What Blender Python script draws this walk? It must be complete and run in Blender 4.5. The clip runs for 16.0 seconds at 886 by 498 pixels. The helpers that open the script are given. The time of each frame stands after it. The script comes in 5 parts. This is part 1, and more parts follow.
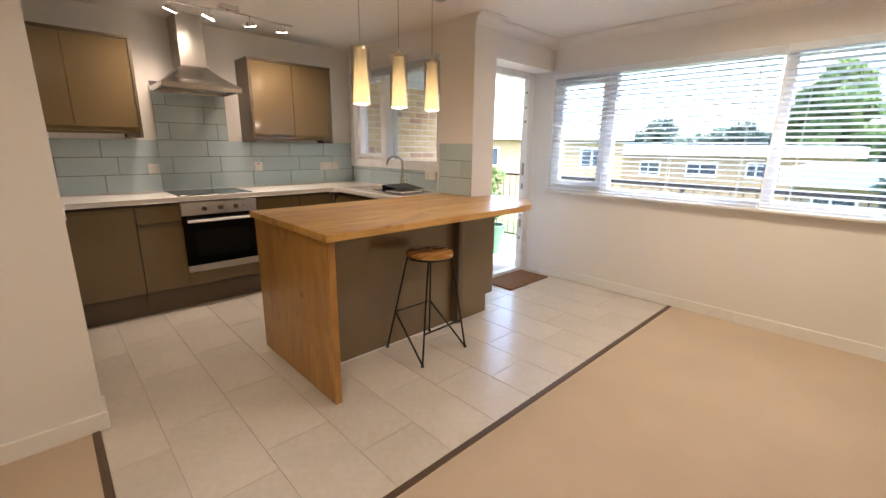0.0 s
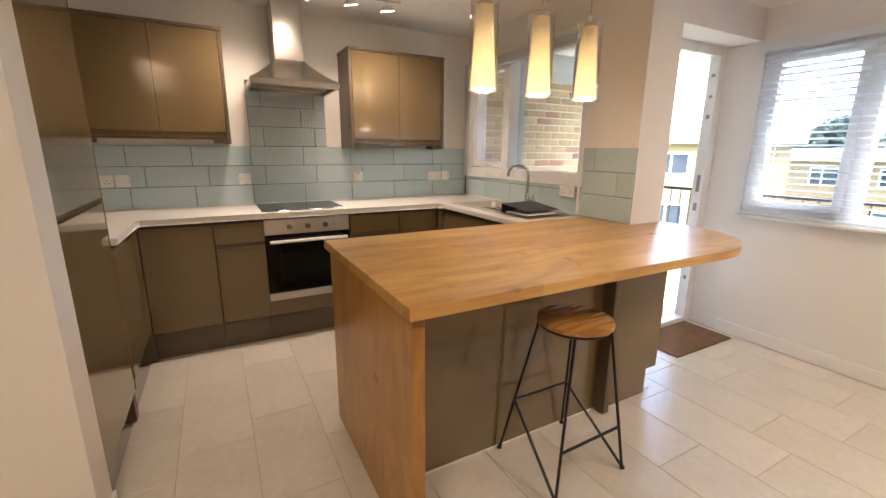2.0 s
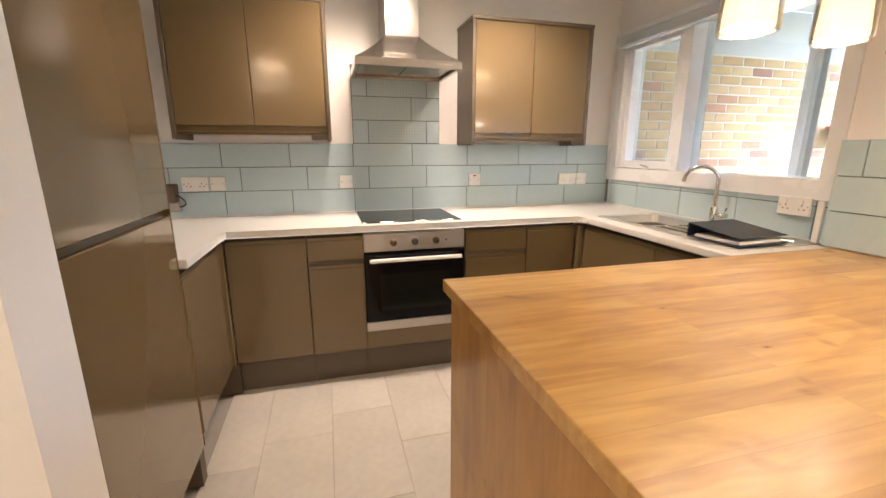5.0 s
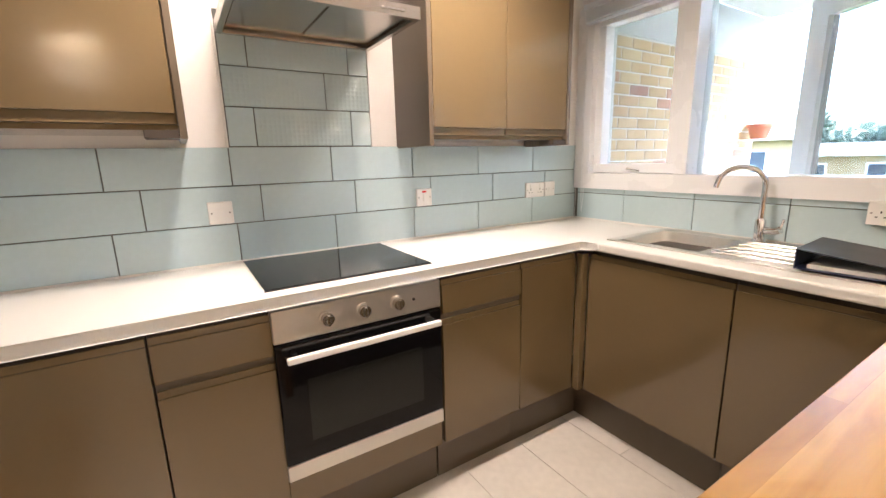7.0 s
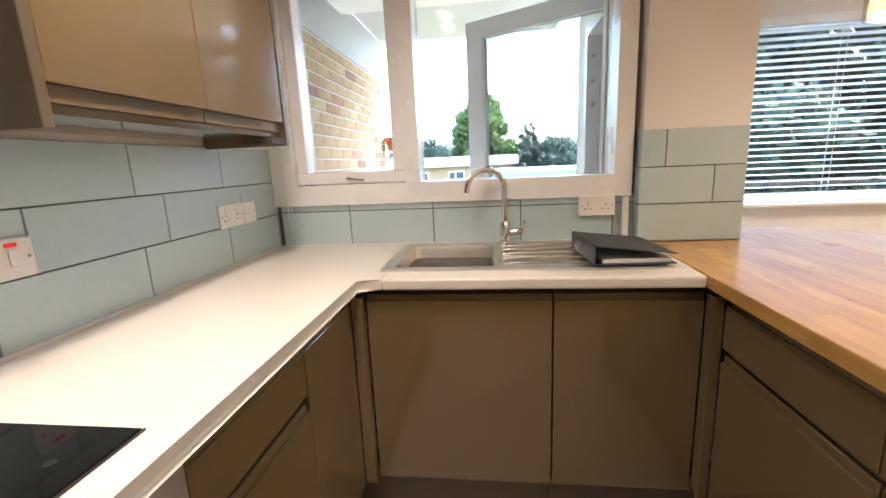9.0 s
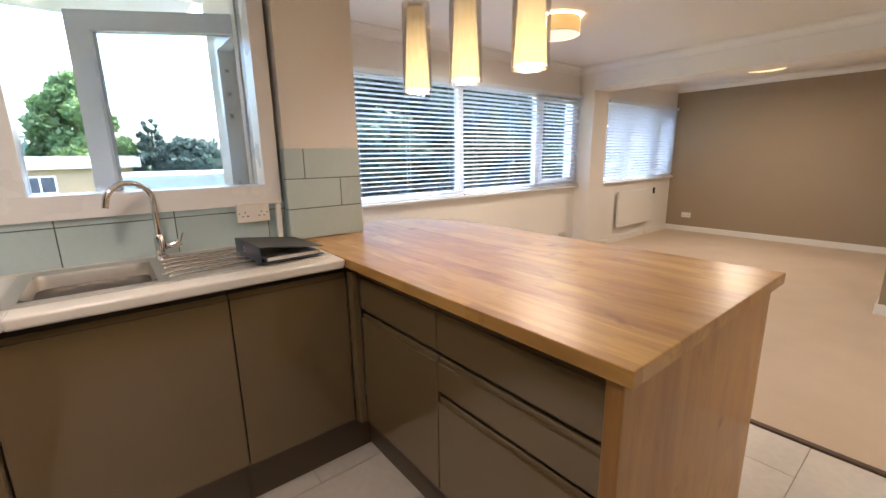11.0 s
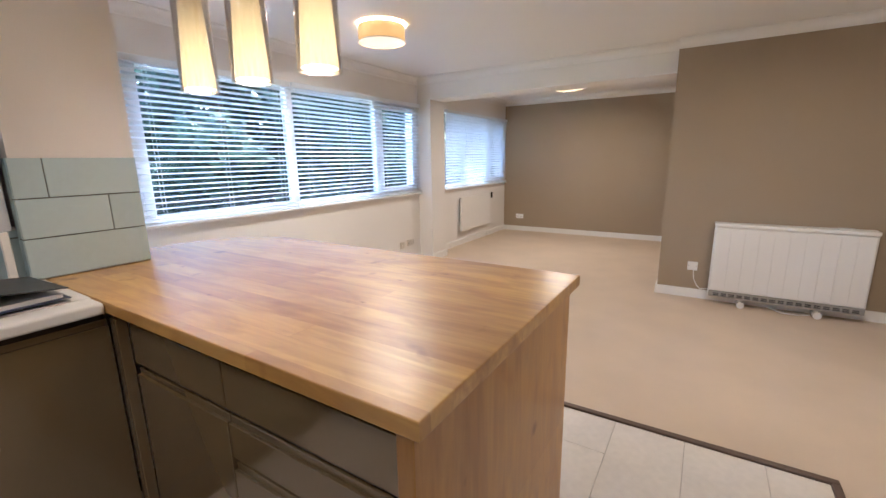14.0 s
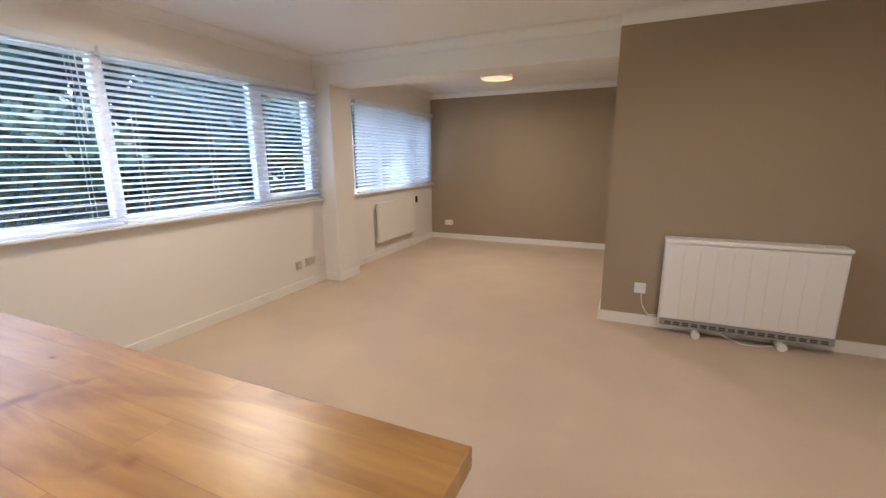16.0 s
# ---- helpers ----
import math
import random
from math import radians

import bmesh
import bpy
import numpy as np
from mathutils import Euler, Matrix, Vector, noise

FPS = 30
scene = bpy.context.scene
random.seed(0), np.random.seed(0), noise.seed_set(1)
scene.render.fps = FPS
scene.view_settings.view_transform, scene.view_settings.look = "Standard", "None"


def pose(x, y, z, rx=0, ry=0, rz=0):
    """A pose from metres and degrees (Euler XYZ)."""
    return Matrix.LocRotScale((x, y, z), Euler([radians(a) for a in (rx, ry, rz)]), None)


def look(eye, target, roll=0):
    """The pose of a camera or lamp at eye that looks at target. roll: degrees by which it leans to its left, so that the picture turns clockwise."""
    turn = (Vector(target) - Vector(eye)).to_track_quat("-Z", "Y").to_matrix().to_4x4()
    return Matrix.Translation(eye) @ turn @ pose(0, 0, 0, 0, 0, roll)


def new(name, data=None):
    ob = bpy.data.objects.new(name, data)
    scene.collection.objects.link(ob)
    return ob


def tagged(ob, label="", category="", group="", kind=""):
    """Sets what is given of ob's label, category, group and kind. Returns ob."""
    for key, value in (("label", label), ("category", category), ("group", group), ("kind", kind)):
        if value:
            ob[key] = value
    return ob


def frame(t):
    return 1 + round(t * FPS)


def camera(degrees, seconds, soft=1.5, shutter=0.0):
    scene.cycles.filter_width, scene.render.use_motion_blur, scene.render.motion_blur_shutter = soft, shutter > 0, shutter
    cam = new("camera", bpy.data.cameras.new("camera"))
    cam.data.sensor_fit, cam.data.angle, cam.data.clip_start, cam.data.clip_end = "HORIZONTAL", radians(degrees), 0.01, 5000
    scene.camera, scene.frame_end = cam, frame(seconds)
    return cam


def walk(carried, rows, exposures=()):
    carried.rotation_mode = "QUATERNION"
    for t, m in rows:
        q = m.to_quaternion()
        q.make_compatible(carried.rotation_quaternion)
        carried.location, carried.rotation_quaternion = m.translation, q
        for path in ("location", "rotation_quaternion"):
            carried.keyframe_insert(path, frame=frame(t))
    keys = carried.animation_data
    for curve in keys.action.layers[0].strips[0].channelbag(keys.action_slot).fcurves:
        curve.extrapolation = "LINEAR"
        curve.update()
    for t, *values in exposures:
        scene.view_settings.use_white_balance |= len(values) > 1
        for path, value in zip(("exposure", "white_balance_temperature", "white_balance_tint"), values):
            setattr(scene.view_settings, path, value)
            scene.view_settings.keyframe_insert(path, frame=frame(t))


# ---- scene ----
cam = camera(93.4, 16.0)
PATH = [
    (0, (1.171, 1.419, 1.373), (2.513, 2.825, 0.898), 0.7),
    (0.5, (1.365, 1.638, 1.378), (2.607, 3.133, 0.907), 0.7),
    (1, (1.479, 1.867, 1.372), (2.613, 3.447, 0.903), 0.7),
    (1.5, (1.59, 2.105, 1.379), (2.619, 3.756, 0.917), 0.5),
    (2, (1.686, 2.241, 1.374), (2.614, 3.953, 0.92), 0.4),
    (2.5, (1.823, 2.338, 1.36), (2.634, 4.109, 0.91), 0.3),
    (3, (1.941, 2.418, 1.355), (2.633, 4.24, 0.907), 0.5),
    (3.5, (1.992, 2.472, 1.352), (2.563, 4.335, 0.903), 0.4),
    (4, (1.949, 2.587, 1.341), (2.442, 4.472, 0.89), 0.4),
    (4.5, (1.85, 2.772, 1.353), (2.32, 4.664, 0.903), 0.4),
    (4.7, (1.802, 2.858, 1.361), (2.285, 4.745, 0.906), 0.3),
    (6.8, (1.732, 3.939, 1.344), (2.674, 5.654, 0.927), -1.5),
    (7, (1.772, 4.048, 1.335), (2.803, 5.71, 0.919), -1.5),
    (7.5, (1.898, 4.324, 1.316), (3.188, 5.796, 0.901), -1.4),
    (8, (1.973, 4.588, 1.3), (3.551, 5.747, 0.892), -1.5),
    (8.5, (2.039, 4.774, 1.308), (3.854, 5.512, 0.907), -2.2),
    (9, (2.059, 4.864, 1.313), (4.003, 5.11, 0.908), -2.6),
    (9.5, (1.945, 4.929, 1.348), (3.886, 4.688, 0.932), -2.8),
    (10, (1.849, 4.982, 1.34), (3.691, 4.307, 0.95), -3.0),
    (10.2, (1.842, 4.984, 1.352), (3.62, 4.17, 0.947), -2.4),
    (12.3, (1.689, 4.909, 1.356), (2.935, 3.4, 0.94), -1.2),
    (12.5, (1.69, 4.905, 1.354), (2.913, 3.378, 0.939), -1.1),
    (13, (1.7, 4.889, 1.35), (2.873, 3.323, 0.935), -1.0),
    (13.5, (1.734, 4.832, 1.348), (2.85, 3.225, 0.931), -0.9),
    (14, (1.758, 4.733, 1.374), (2.8, 3.078, 0.956), -0.9),
    (14.5, (1.803, 4.546, 1.376), (2.768, 2.846, 0.953), -0.8),
    (15, (1.859, 4.284, 1.374), (2.752, 2.545, 0.951), -0.7),
    (15.5, (1.901, 4.028, 1.368), (2.74, 2.263, 0.945), -0.6),
    (16, (1.931, 3.742, 1.376), (2.731, 1.959, 0.951), -0.5),
]
EXPOSURES = [(0.0, 4.0, 6000, 13), (2.0, 4.2, 6100, 13), (3.5, 4.5, 6100, 13), (7.0, 4.95, 5500, 12), (8.5, 4.6, 5750, 12), (9.5, 4.25, 5800, 13), (10.0, 4.12, 5800, 13), (12.5, 4.28, 5250, 13), (14.5, 4.15, 5050, 12), (15.5, 3.95, 5400, 13), (16.0, 3.95, 5450, 13)]
walk(cam, [(t, look(eye, target, roll)) for t, eye, target, roll in PATH], EXPOSURES)

# ---- world and sun ----
world = bpy.data.worlds.new("sky")
scene.world = world
world.use_nodes = True
wn = world.node_tree
sky = wn.nodes.new("ShaderNodeTexSky")
sky.sky_type, sky.sun_disc = "NISHITA", False
sky.sun_elevation, sky.sun_rotation = radians(55), radians(165)
sky.air_density, sky.dust_density, sky.ozone_density = 1.0, 4.0, 1.0
wn.links.new(sky.outputs[0], wn.nodes["Background"].inputs[0])
wn.nodes["Background"].inputs[1].default_value = 0.15

sun = new("sun", bpy.data.lights.new("sun", "SUN"))
sun.data.energy, sun.data.angle, sun.data.color = 1.0, radians(30), (1.0, 0.96, 0.9)
sun.matrix_world = look((0, 0, 30), (-2.4, 8.9, 16.8))

WARM = (1.0, 0.75, 0.54)


# ---- materials ----
def nodes_of(m):
    m.use_nodes = True
    nt = m.node_tree
    return nt, nt.nodes, nt.links, nt.nodes["Principled BSDF"]


def mat(name, color, rough=0.5, metal=0.0, var=0.06, scale=6.0, fine=90.0, bump=0.05, coat=0.0, rand=0.0, rvar=0.08):
    """Two scales of mottling, a fine relief and an uneven gloss."""
    m = bpy.data.materials.new(name)
    nt, n, l, b = nodes_of(m)
    tc = n.new("ShaderNodeTexCoord")
    big, small = n.new("ShaderNodeTexNoise"), n.new("ShaderNodeTexNoise")
    big.inputs["Scale"].default_value, big.inputs["Detail"].default_value = scale, 4
    small.inputs["Scale"].default_value, small.inputs["Detail"].default_value = fine, 3
    for t in (big, small):
        l.new(tc.outputs["Object"], t.inputs["Vector"])
    mix = n.new("ShaderNodeMath")
    mix.operation = "MULTIPLY_ADD"
    mix.inputs[1].default_value = 0.6
    l.new(big.outputs[0], mix.inputs[0])
    half = n.new("ShaderNodeMath")
    half.operation = "MULTIPLY"
    half.inputs[1].default_value = 0.4
    l.new(small.outputs[0], half.inputs[0])
    l.new(half.outputs[0], mix.inputs[2])
    fac = mix.outputs[0]
    if rand:
        info = n.new("ShaderNodeObjectInfo")
        r = n.new("ShaderNodeMath")
        r.operation = "MULTIPLY_ADD"
        r.inputs[1].default_value = rand
        l.new(info.outputs["Random"], r.inputs[0])
        l.new(fac, r.inputs[2])
        s = n.new("ShaderNodeMath")
        s.operation = "SUBTRACT"
        s.inputs[1].default_value = rand / 2
        l.new(r.outputs[0], s.inputs[0])
        fac = s.outputs[0]
    ramp = n.new("ShaderNodeValToRGB")
    lo, hi = ramp.color_ramp.elements
    lo.position, hi.position = 0.25, 0.75
    lo.color = (*[c * (1 - var) for c in color], 1)
    hi.color = (*[min(1, c * (1 + var)) for c in color], 1)
    l.new(fac, ramp.inputs[0])
    l.new(ramp.outputs[0], b.inputs["Base Color"])
    rr = n.new("ShaderNodeMapRange")
    rr.inputs["To Min"].default_value, rr.inputs["To Max"].default_value = max(0.02, rough - rvar), rough + rvar
    l.new(big.outputs[0], rr.inputs["Value"])
    l.new(rr.outputs[0], b.inputs["Roughness"])
    b.inputs["Metallic"].default_value = metal
    b.inputs["Coat Weight"].default_value = coat
    b.inputs["Coat Roughness"].default_value = 0.06
    if bump:
        bp = n.new("ShaderNodeBump")
        bp.inputs["Strength"].default_value, bp.inputs["Distance"].default_value = bump, 0.004
        l.new(small.outputs[0], bp.inputs["Height"])
        l.new(bp.outputs[0], b.inputs["Normal"])
    return m


def wood_mat(name, dark, light, along="x", rough=0.36, stave=0.042, length=0.55, coat=0.12, tone=0.2):
    """Glued staves, each with its own tone, with grain running along them."""
    m = bpy.data.materials.new(name)
    nt, n, l, b = nodes_of(m)
    tc = n.new("ShaderNodeTexCoord")
    mp = n.new("ShaderNodeMapping")
    if along == "y":
        mp.inputs["Rotation"].default_value = (0, 0, radians(90))
    if along == "z":
        mp.inputs["Rotation"].default_value = (radians(90), radians(0), radians(90))
    l.new(tc.outputs["Object"], mp.inputs["Vector"])
    brick = n.new("ShaderNodeTexBrick")
    brick.offset, brick.offset_frequency = 0.37, 2
    brick.inputs["Scale"].default_value = 1.0
    brick.inputs["Mortar Size"].default_value = 0.0006
    brick.inputs["Brick Width"].default_value, brick.inputs["Row Height"].default_value = length, stave
    brick.inputs["Color1"].default_value, brick.inputs["Color2"].default_value = (0, 0, 0, 1), (1, 1, 1, 1)
    brick.inputs["Mortar"].default_value = (0.15, 0.15, 0.15, 1)
    l.new(mp.outputs[0], brick.inputs["Vector"])
    stretch = n.new("ShaderNodeMapping")
    stretch.inputs["Scale"].default_value = (1.5, 13, 13)
    l.new(mp.outputs[0], stretch.inputs["Vector"])
    off = n.new("ShaderNodeVectorMath")
    off.operation = "MULTIPLY_ADD"
    off.inputs[1].default_value = (9, 9, 9)
    l.new(brick.outputs["Color"], off.inputs[0])
    l.new(stretch.outputs[0], off.inputs[2])
    grain = n.new("ShaderNodeTexNoise")
    grain.inputs["Scale"].default_value, grain.inputs["Detail"].default_value = 1.6, 7
    grain.inputs["Distortion"].default_value = 1.3
    l.new(off.outputs[0], grain.inputs["Vector"])
    knots = n.new("ShaderNodeTexNoise")
    knots.inputs["Scale"].default_value, knots.inputs["Detail"].default_value = 7.0, 2
    l.new(mp.outputs[0], knots.inputs["Vector"])
    a = n.new("ShaderNodeMath")
    a.operation = "MULTIPLY_ADD"
    a.inputs[1].default_value = tone
    l.new(brick.outputs["Color"], a.inputs[0])
    g2 = n.new("ShaderNodeMath")
    g2.operation = "MULTIPLY"
    g2.inputs[1].default_value = 0.6
    l.new(grain.outputs[0], g2.inputs[0])
    l.new(g2.outputs[0], a.inputs[2])
    ramp = n.new("ShaderNodeValToRGB")
    lo, hi = ramp.color_ramp.elements
    lo.position, hi.position = 0.15, 0.75
    lo.color, hi.color = (*dark, 1), (*light, 1)
    l.new(a.outputs[0], ramp.inputs[0])
    kr = n.new("ShaderNodeValToRGB")
    kr.color_ramp.elements[0].position, kr.color_ramp.elements[1].position = 0.24, 0.33
    kr.color_ramp.elements[0].color, kr.color_ramp.elements[1].color = (0.45, 0.36, 0.3, 1), (1, 1, 1, 1)
    l.new(knots.outputs[0], kr.inputs[0])
    mul = n.new("ShaderNodeMix")
    mul.data_type, mul.blend_type = "RGBA", "MULTIPLY"
    mul.inputs["Factor"].default_value = 1.0
    l.new(ramp.outputs[0], mul.inputs[6])
    l.new(kr.outputs[0], mul.inputs[7])
    eyes, em, er = n.new("ShaderNodeTexVoronoi"), n.new("ShaderNodeMapping"), n.new("ShaderNodeValToRGB")
    eyes.voronoi_dimensions = "2D"
    eyes.inputs["Scale"].default_value = 1.0
    em.inputs["Scale"].default_value = (1.5, 3.4, 3.4)
    er.color_ramp.elements[0].position, er.color_ramp.elements[1].position = 0.006, 0.03
    er.color_ramp.elements[0].color, er.color_ramp.elements[1].color = (0.3, 0.22, 0.16, 1), (1, 1, 1, 1)
    ring = er.color_ramp.elements.new(0.012)
    ring.color = (0.8, 0.73, 0.66, 1)
    l.new(mp.outputs[0], em.inputs["Vector"])
    l.new(em.outputs[0], eyes.inputs["Vector"])
    l.new(eyes.outputs["Distance"], er.inputs[0])
    mul2 = n.new("ShaderNodeMix")
    mul2.data_type, mul2.blend_type = "RGBA", "MULTIPLY"
    mul2.inputs["Factor"].default_value = 1.0
    l.new(mul.outputs[2], mul2.inputs[6])
    l.new(er.outputs[0], mul2.inputs[7])
    drift, dm, dr = n.new("ShaderNodeTexNoise"), n.new("ShaderNodeMapping"), n.new("ShaderNodeValToRGB")
    dm.inputs["Scale"].default_value = (2.2, 7.0, 7.0)
    drift.inputs["Scale"].default_value, drift.inputs["Detail"].default_value, drift.inputs["Distortion"].default_value = 1.0, 4, 1.6
    dr.color_ramp.elements[0].position, dr.color_ramp.elements[1].position = 0.3, 0.55
    dr.color_ramp.elements[0].color, dr.color_ramp.elements[1].color = (0.78, 0.71, 0.64, 1), (1, 1, 1, 1)
    l.new(mp.outputs[0], dm.inputs["Vector"])
    l.new(dm.outputs[0], drift.inputs["Vector"])
    l.new(drift.outputs[0], dr.inputs[0])
    mul3 = n.new("ShaderNodeMix")
    mul3.data_type, mul3.blend_type = "RGBA", "MULTIPLY"
    mul3.inputs["Factor"].default_value = 1.0
    l.new(mul2.outputs[2], mul3.inputs[6])
    l.new(dr.outputs[0], mul3.inputs[7])
    l.new(mul3.outputs[2], b.inputs["Base Color"])
    rr = n.new("ShaderNodeMapRange")
    rr.inputs["To Min"].default_value, rr.inputs["To Max"].default_value = rough - 0.06, rough + 0.1
    l.new(grain.outputs[0], rr.inputs["Value"])
    l.new(rr.outputs[0], b.inputs["Roughness"])
    b.inputs["Coat Weight"].default_value, b.inputs["Coat Roughness"].default_value = coat, 0.27
    bp = n.new("ShaderNodeBump")
    bp.inputs["Strength"].default_value, bp.inputs["Distance"].default_value = 0.06, 0.002
    l.new(grain.outputs[0], bp.inputs["Height"])
    l.new(bp.outputs[0], b.inputs["Normal"])
    return m


def random_mat(name, stops, rough=0.8, bump=0.3, fine=60.0, vary=0.35):
    """Each piece takes its own colour from the stops."""
    m = mat(name, (0.5, 0.5, 0.5), rough, 0, 0.1, 12, fine, bump)
    nt, n, l, b = nodes_of(m)
    info = n.new("ShaderNodeObjectInfo")
    geo = n.new("ShaderNodeNewGeometry")
    add = n.new("ShaderNodeMath")
    add.operation = "ADD"
    l.new(info.outputs["Random"], add.inputs[0])
    l.new(geo.outputs["Random Per Island"], add.inputs[1])
    fr = n.new("ShaderNodeMath")
    fr.operation = "FRACT"
    l.new(add.outputs[0], fr.inputs[0])
    ramp = n.new("ShaderNodeValToRGB")
    ramp.color_ramp.interpolation = "CONSTANT"
    while len(ramp.color_ramp.elements) < len(stops):
        ramp.color_ramp.elements.new(0.5)
    for e, (p, c) in zip(ramp.color_ramp.elements, stops):
        e.position, e.color = p, (*c, 1)
    l.new(fr.outputs[0], ramp.inputs[0])
    tc = n.new("ShaderNodeTexCoord")
    nz = n.new("ShaderNodeTexNoise")
    nz.inputs["Scale"].default_value, nz.inputs["Detail"].default_value = 14, 5
    l.new(tc.outputs["Object"], nz.inputs["Vector"])
    mr = n.new("ShaderNodeMapRange")
    mr.inputs["To Min"].default_value, mr.inputs["To Max"].default_value = 1 - vary, 1 + vary
    l.new(nz.outputs[0], mr.inputs["Value"])
    mul = n.new("ShaderNodeVectorMath")
    mul.operation = "SCALE"
    l.new(ramp.outputs[0], mul.inputs[0])
    l.new(mr.outputs[0], mul.inputs["Scale"])
    l.new(mul.outputs[0], b.inputs["Base Color"])
    return m


def glass_mat(name, tint=(1, 1, 1), power=4.0, least=0.035):
    m = bpy.data.materials.new(name)
    nt, n, l, b = nodes_of(m)
    n.remove(b)
    clear, gloss, mix, fr, pw = n.new("ShaderNodeBsdfTransparent"), n.new("ShaderNodeBsdfGlossy"), n.new("ShaderNodeMixShader"), n.new("ShaderNodeLayerWeight"), n.new("ShaderNodeMath")
    clear.inputs[0].default_value = (*tint, 1)
    gloss.inputs["Roughness"].default_value = 0.02
    fr.inputs["Blend"].default_value = 0.5
    pw.operation = "POWER"
    pw.inputs[1].default_value = power
    l.new(fr.outputs["Facing"], pw.inputs[0])
    sc = n.new("ShaderNodeMath")
    sc.operation = "MULTIPLY_ADD"
    sc.inputs[1].default_value, sc.inputs[2].default_value = 0.7, least
    l.new(pw.outputs[0], sc.inputs[0])
    l.new(sc.outputs[0], mix.inputs[0])
    l.new(clear.outputs[0], mix.inputs[1])
    l.new(gloss.outputs[0], mix.inputs[2])
    l.new(mix.outputs[0], n["Material Output"].inputs[0])
    return m


def glow_mat(name, color, strength, base=(0.8, 0.75, 0.65), fade=None):
    m = mat(name, base, 0.4, 0, 0.03, 8, 60, 0)
    b = m.node_tree.nodes["Principled BSDF"]
    b.inputs["Emission Color"].default_value = (*color, 1)
    b.inputs["Emission Strength"].default_value = strength
    if fade:
        nt, n, l, b = nodes_of(m)
        tc, sep, mr = n.new("ShaderNodeTexCoord"), n.new("ShaderNodeSeparateXYZ"), n.new("ShaderNodeMapRange")
        mr.inputs["From Min"].default_value, mr.inputs["From Max"].default_value, mr.inputs["To Min"].default_value, mr.inputs["To Max"].default_value = fade
        l.new(tc.outputs["Object"], sep.inputs[0])
        l.new(sep.outputs["Z"], mr.inputs["Value"])
        l.new(mr.outputs[0], b.inputs["Emission Strength"])
    return m


def brushed_mat(name, color, rough=0.28, axis=(1, 60, 60)):
    m = mat(name, color, rough, 1.0, 0.05, 3, 60, 0)
    nt, n, l, b = nodes_of(m)
    tc, mp, nz, bp = n.new("ShaderNodeTexCoord"), n.new("ShaderNodeMapping"), n.new("ShaderNodeTexNoise"), n.new("ShaderNodeBump")
    mp.inputs["Scale"].default_value = axis
    nz.inputs["Scale"].default_value = 12
    bp.inputs["Strength"].default_value, bp.inputs["Distance"].default_value = 0.12, 0.001
    l.new(tc.outputs["Object"], mp.inputs[0])
    l.new(mp.outputs[0], nz.inputs["Vector"])
    l.new(nz.outputs[0], bp.inputs["Height"])
    l.new(bp.outputs[0], b.inputs["Normal"])
    return m


def emboss_mat(name, color):
    m = mat(name, color, 0.16, 0, 0.05, 5, 60, 0, 0.4)
    nt, n, l, b = nodes_of(m)
    tc, vo, bp = n.new("ShaderNodeTexCoord"), n.new("ShaderNodeTexVoronoi"), n.new("ShaderNodeBump")
    vo.inputs["Scale"].default_value, vo.inputs["Randomness"].default_value = 55, 0.1
    bp.inputs["Strength"].default_value, bp.inputs["Distance"].default_value = 0.8, 0.004
    l.new(tc.outputs["Object"], vo.inputs["Vector"])
    l.new(vo.outputs["Distance"], bp.inputs["Height"])
    l.new(bp.outputs[0], b.inputs["Normal"])
    return m


WHITE = mat("white wall paint", (0.80, 0.78, 0.75), 0.75, 0, 0.025, 1.2, 160, 0.05)
CEIL = mat("white ceiling paint", (0.82, 0.81, 0.79), 0.85, 0, 0.02, 1.0, 120, 0.05)
TRIM = mat("white gloss trim", (0.82, 0.81, 0.78), 0.3, 0, 0.02, 3, 80, 0.02)
UPVC = mat("white plastic frame", (0.82, 0.83, 0.84), 0.28, 0, 0.015, 3, 80, 0.0)
TAUPE = mat("taupe wall paint", (0.338, 0.268, 0.184), 0.7, 0, 0.03, 1.3, 170, 0.06)
CARPET = mat("beige carpet", (0.61, 0.497, 0.37), 0.95, 0, 0.1, 2.2, 420, 0.9)
FTILE = mat("pale stone floor tile", (0.64, 0.60, 0.54), 0.3, 0, 0.13, 1.8, 30, 0.03, 0.15, 0.14)
GROUT = mat("grey tile grout", (0.42, 0.39, 0.35), 0.9, 0, 0.1, 8, 200, 0.3)
STRIP = mat("dark brown threshold strip", (0.10, 0.065, 0.045), 0.45, 0, 0.15, 8, 120, 0.1)
CAB = mat("gloss taupe cabinet front", (0.158, 0.112, 0.055), 0.13, 0, 0.03, 2, 60, 0.0, 0.6, 0, 0.03)
CARC = mat("matt taupe carcass", (0.11, 0.083, 0.053), 0.4, 0, 0.05, 3, 60, 0.02)
# carcass taupe darkened, so the shade in gaps sits in the colour
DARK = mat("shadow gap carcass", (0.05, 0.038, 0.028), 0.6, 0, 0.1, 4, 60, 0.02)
WTOP = mat("white laminate worktop", (0.73, 0.71, 0.67), 0.32, 0, 0.02, 5, 140, 0.02)
# top's oak is lightened, part of its sheen being in the colour
OAK = wood_mat("oiled oak worktop", (0.36, 0.17, 0.034), (0.78, 0.49, 0.14), "x", 0.36, 0.085, 1.1, 0.6, 0.24)
# the same oak darkened, painting the shade on the upright end
OAKV = wood_mat("oiled oak panel, shaded copy", (0.25, 0.105, 0.022), (0.56, 0.31, 0.08), "z", 0.32, 0.045, 1.4, 0.12, 0.34)
SEAT = wood_mat("stool seat wood", (0.29, 0.135, 0.035), (0.58, 0.32, 0.1), "x", 0.25, 0.09, 2.0)
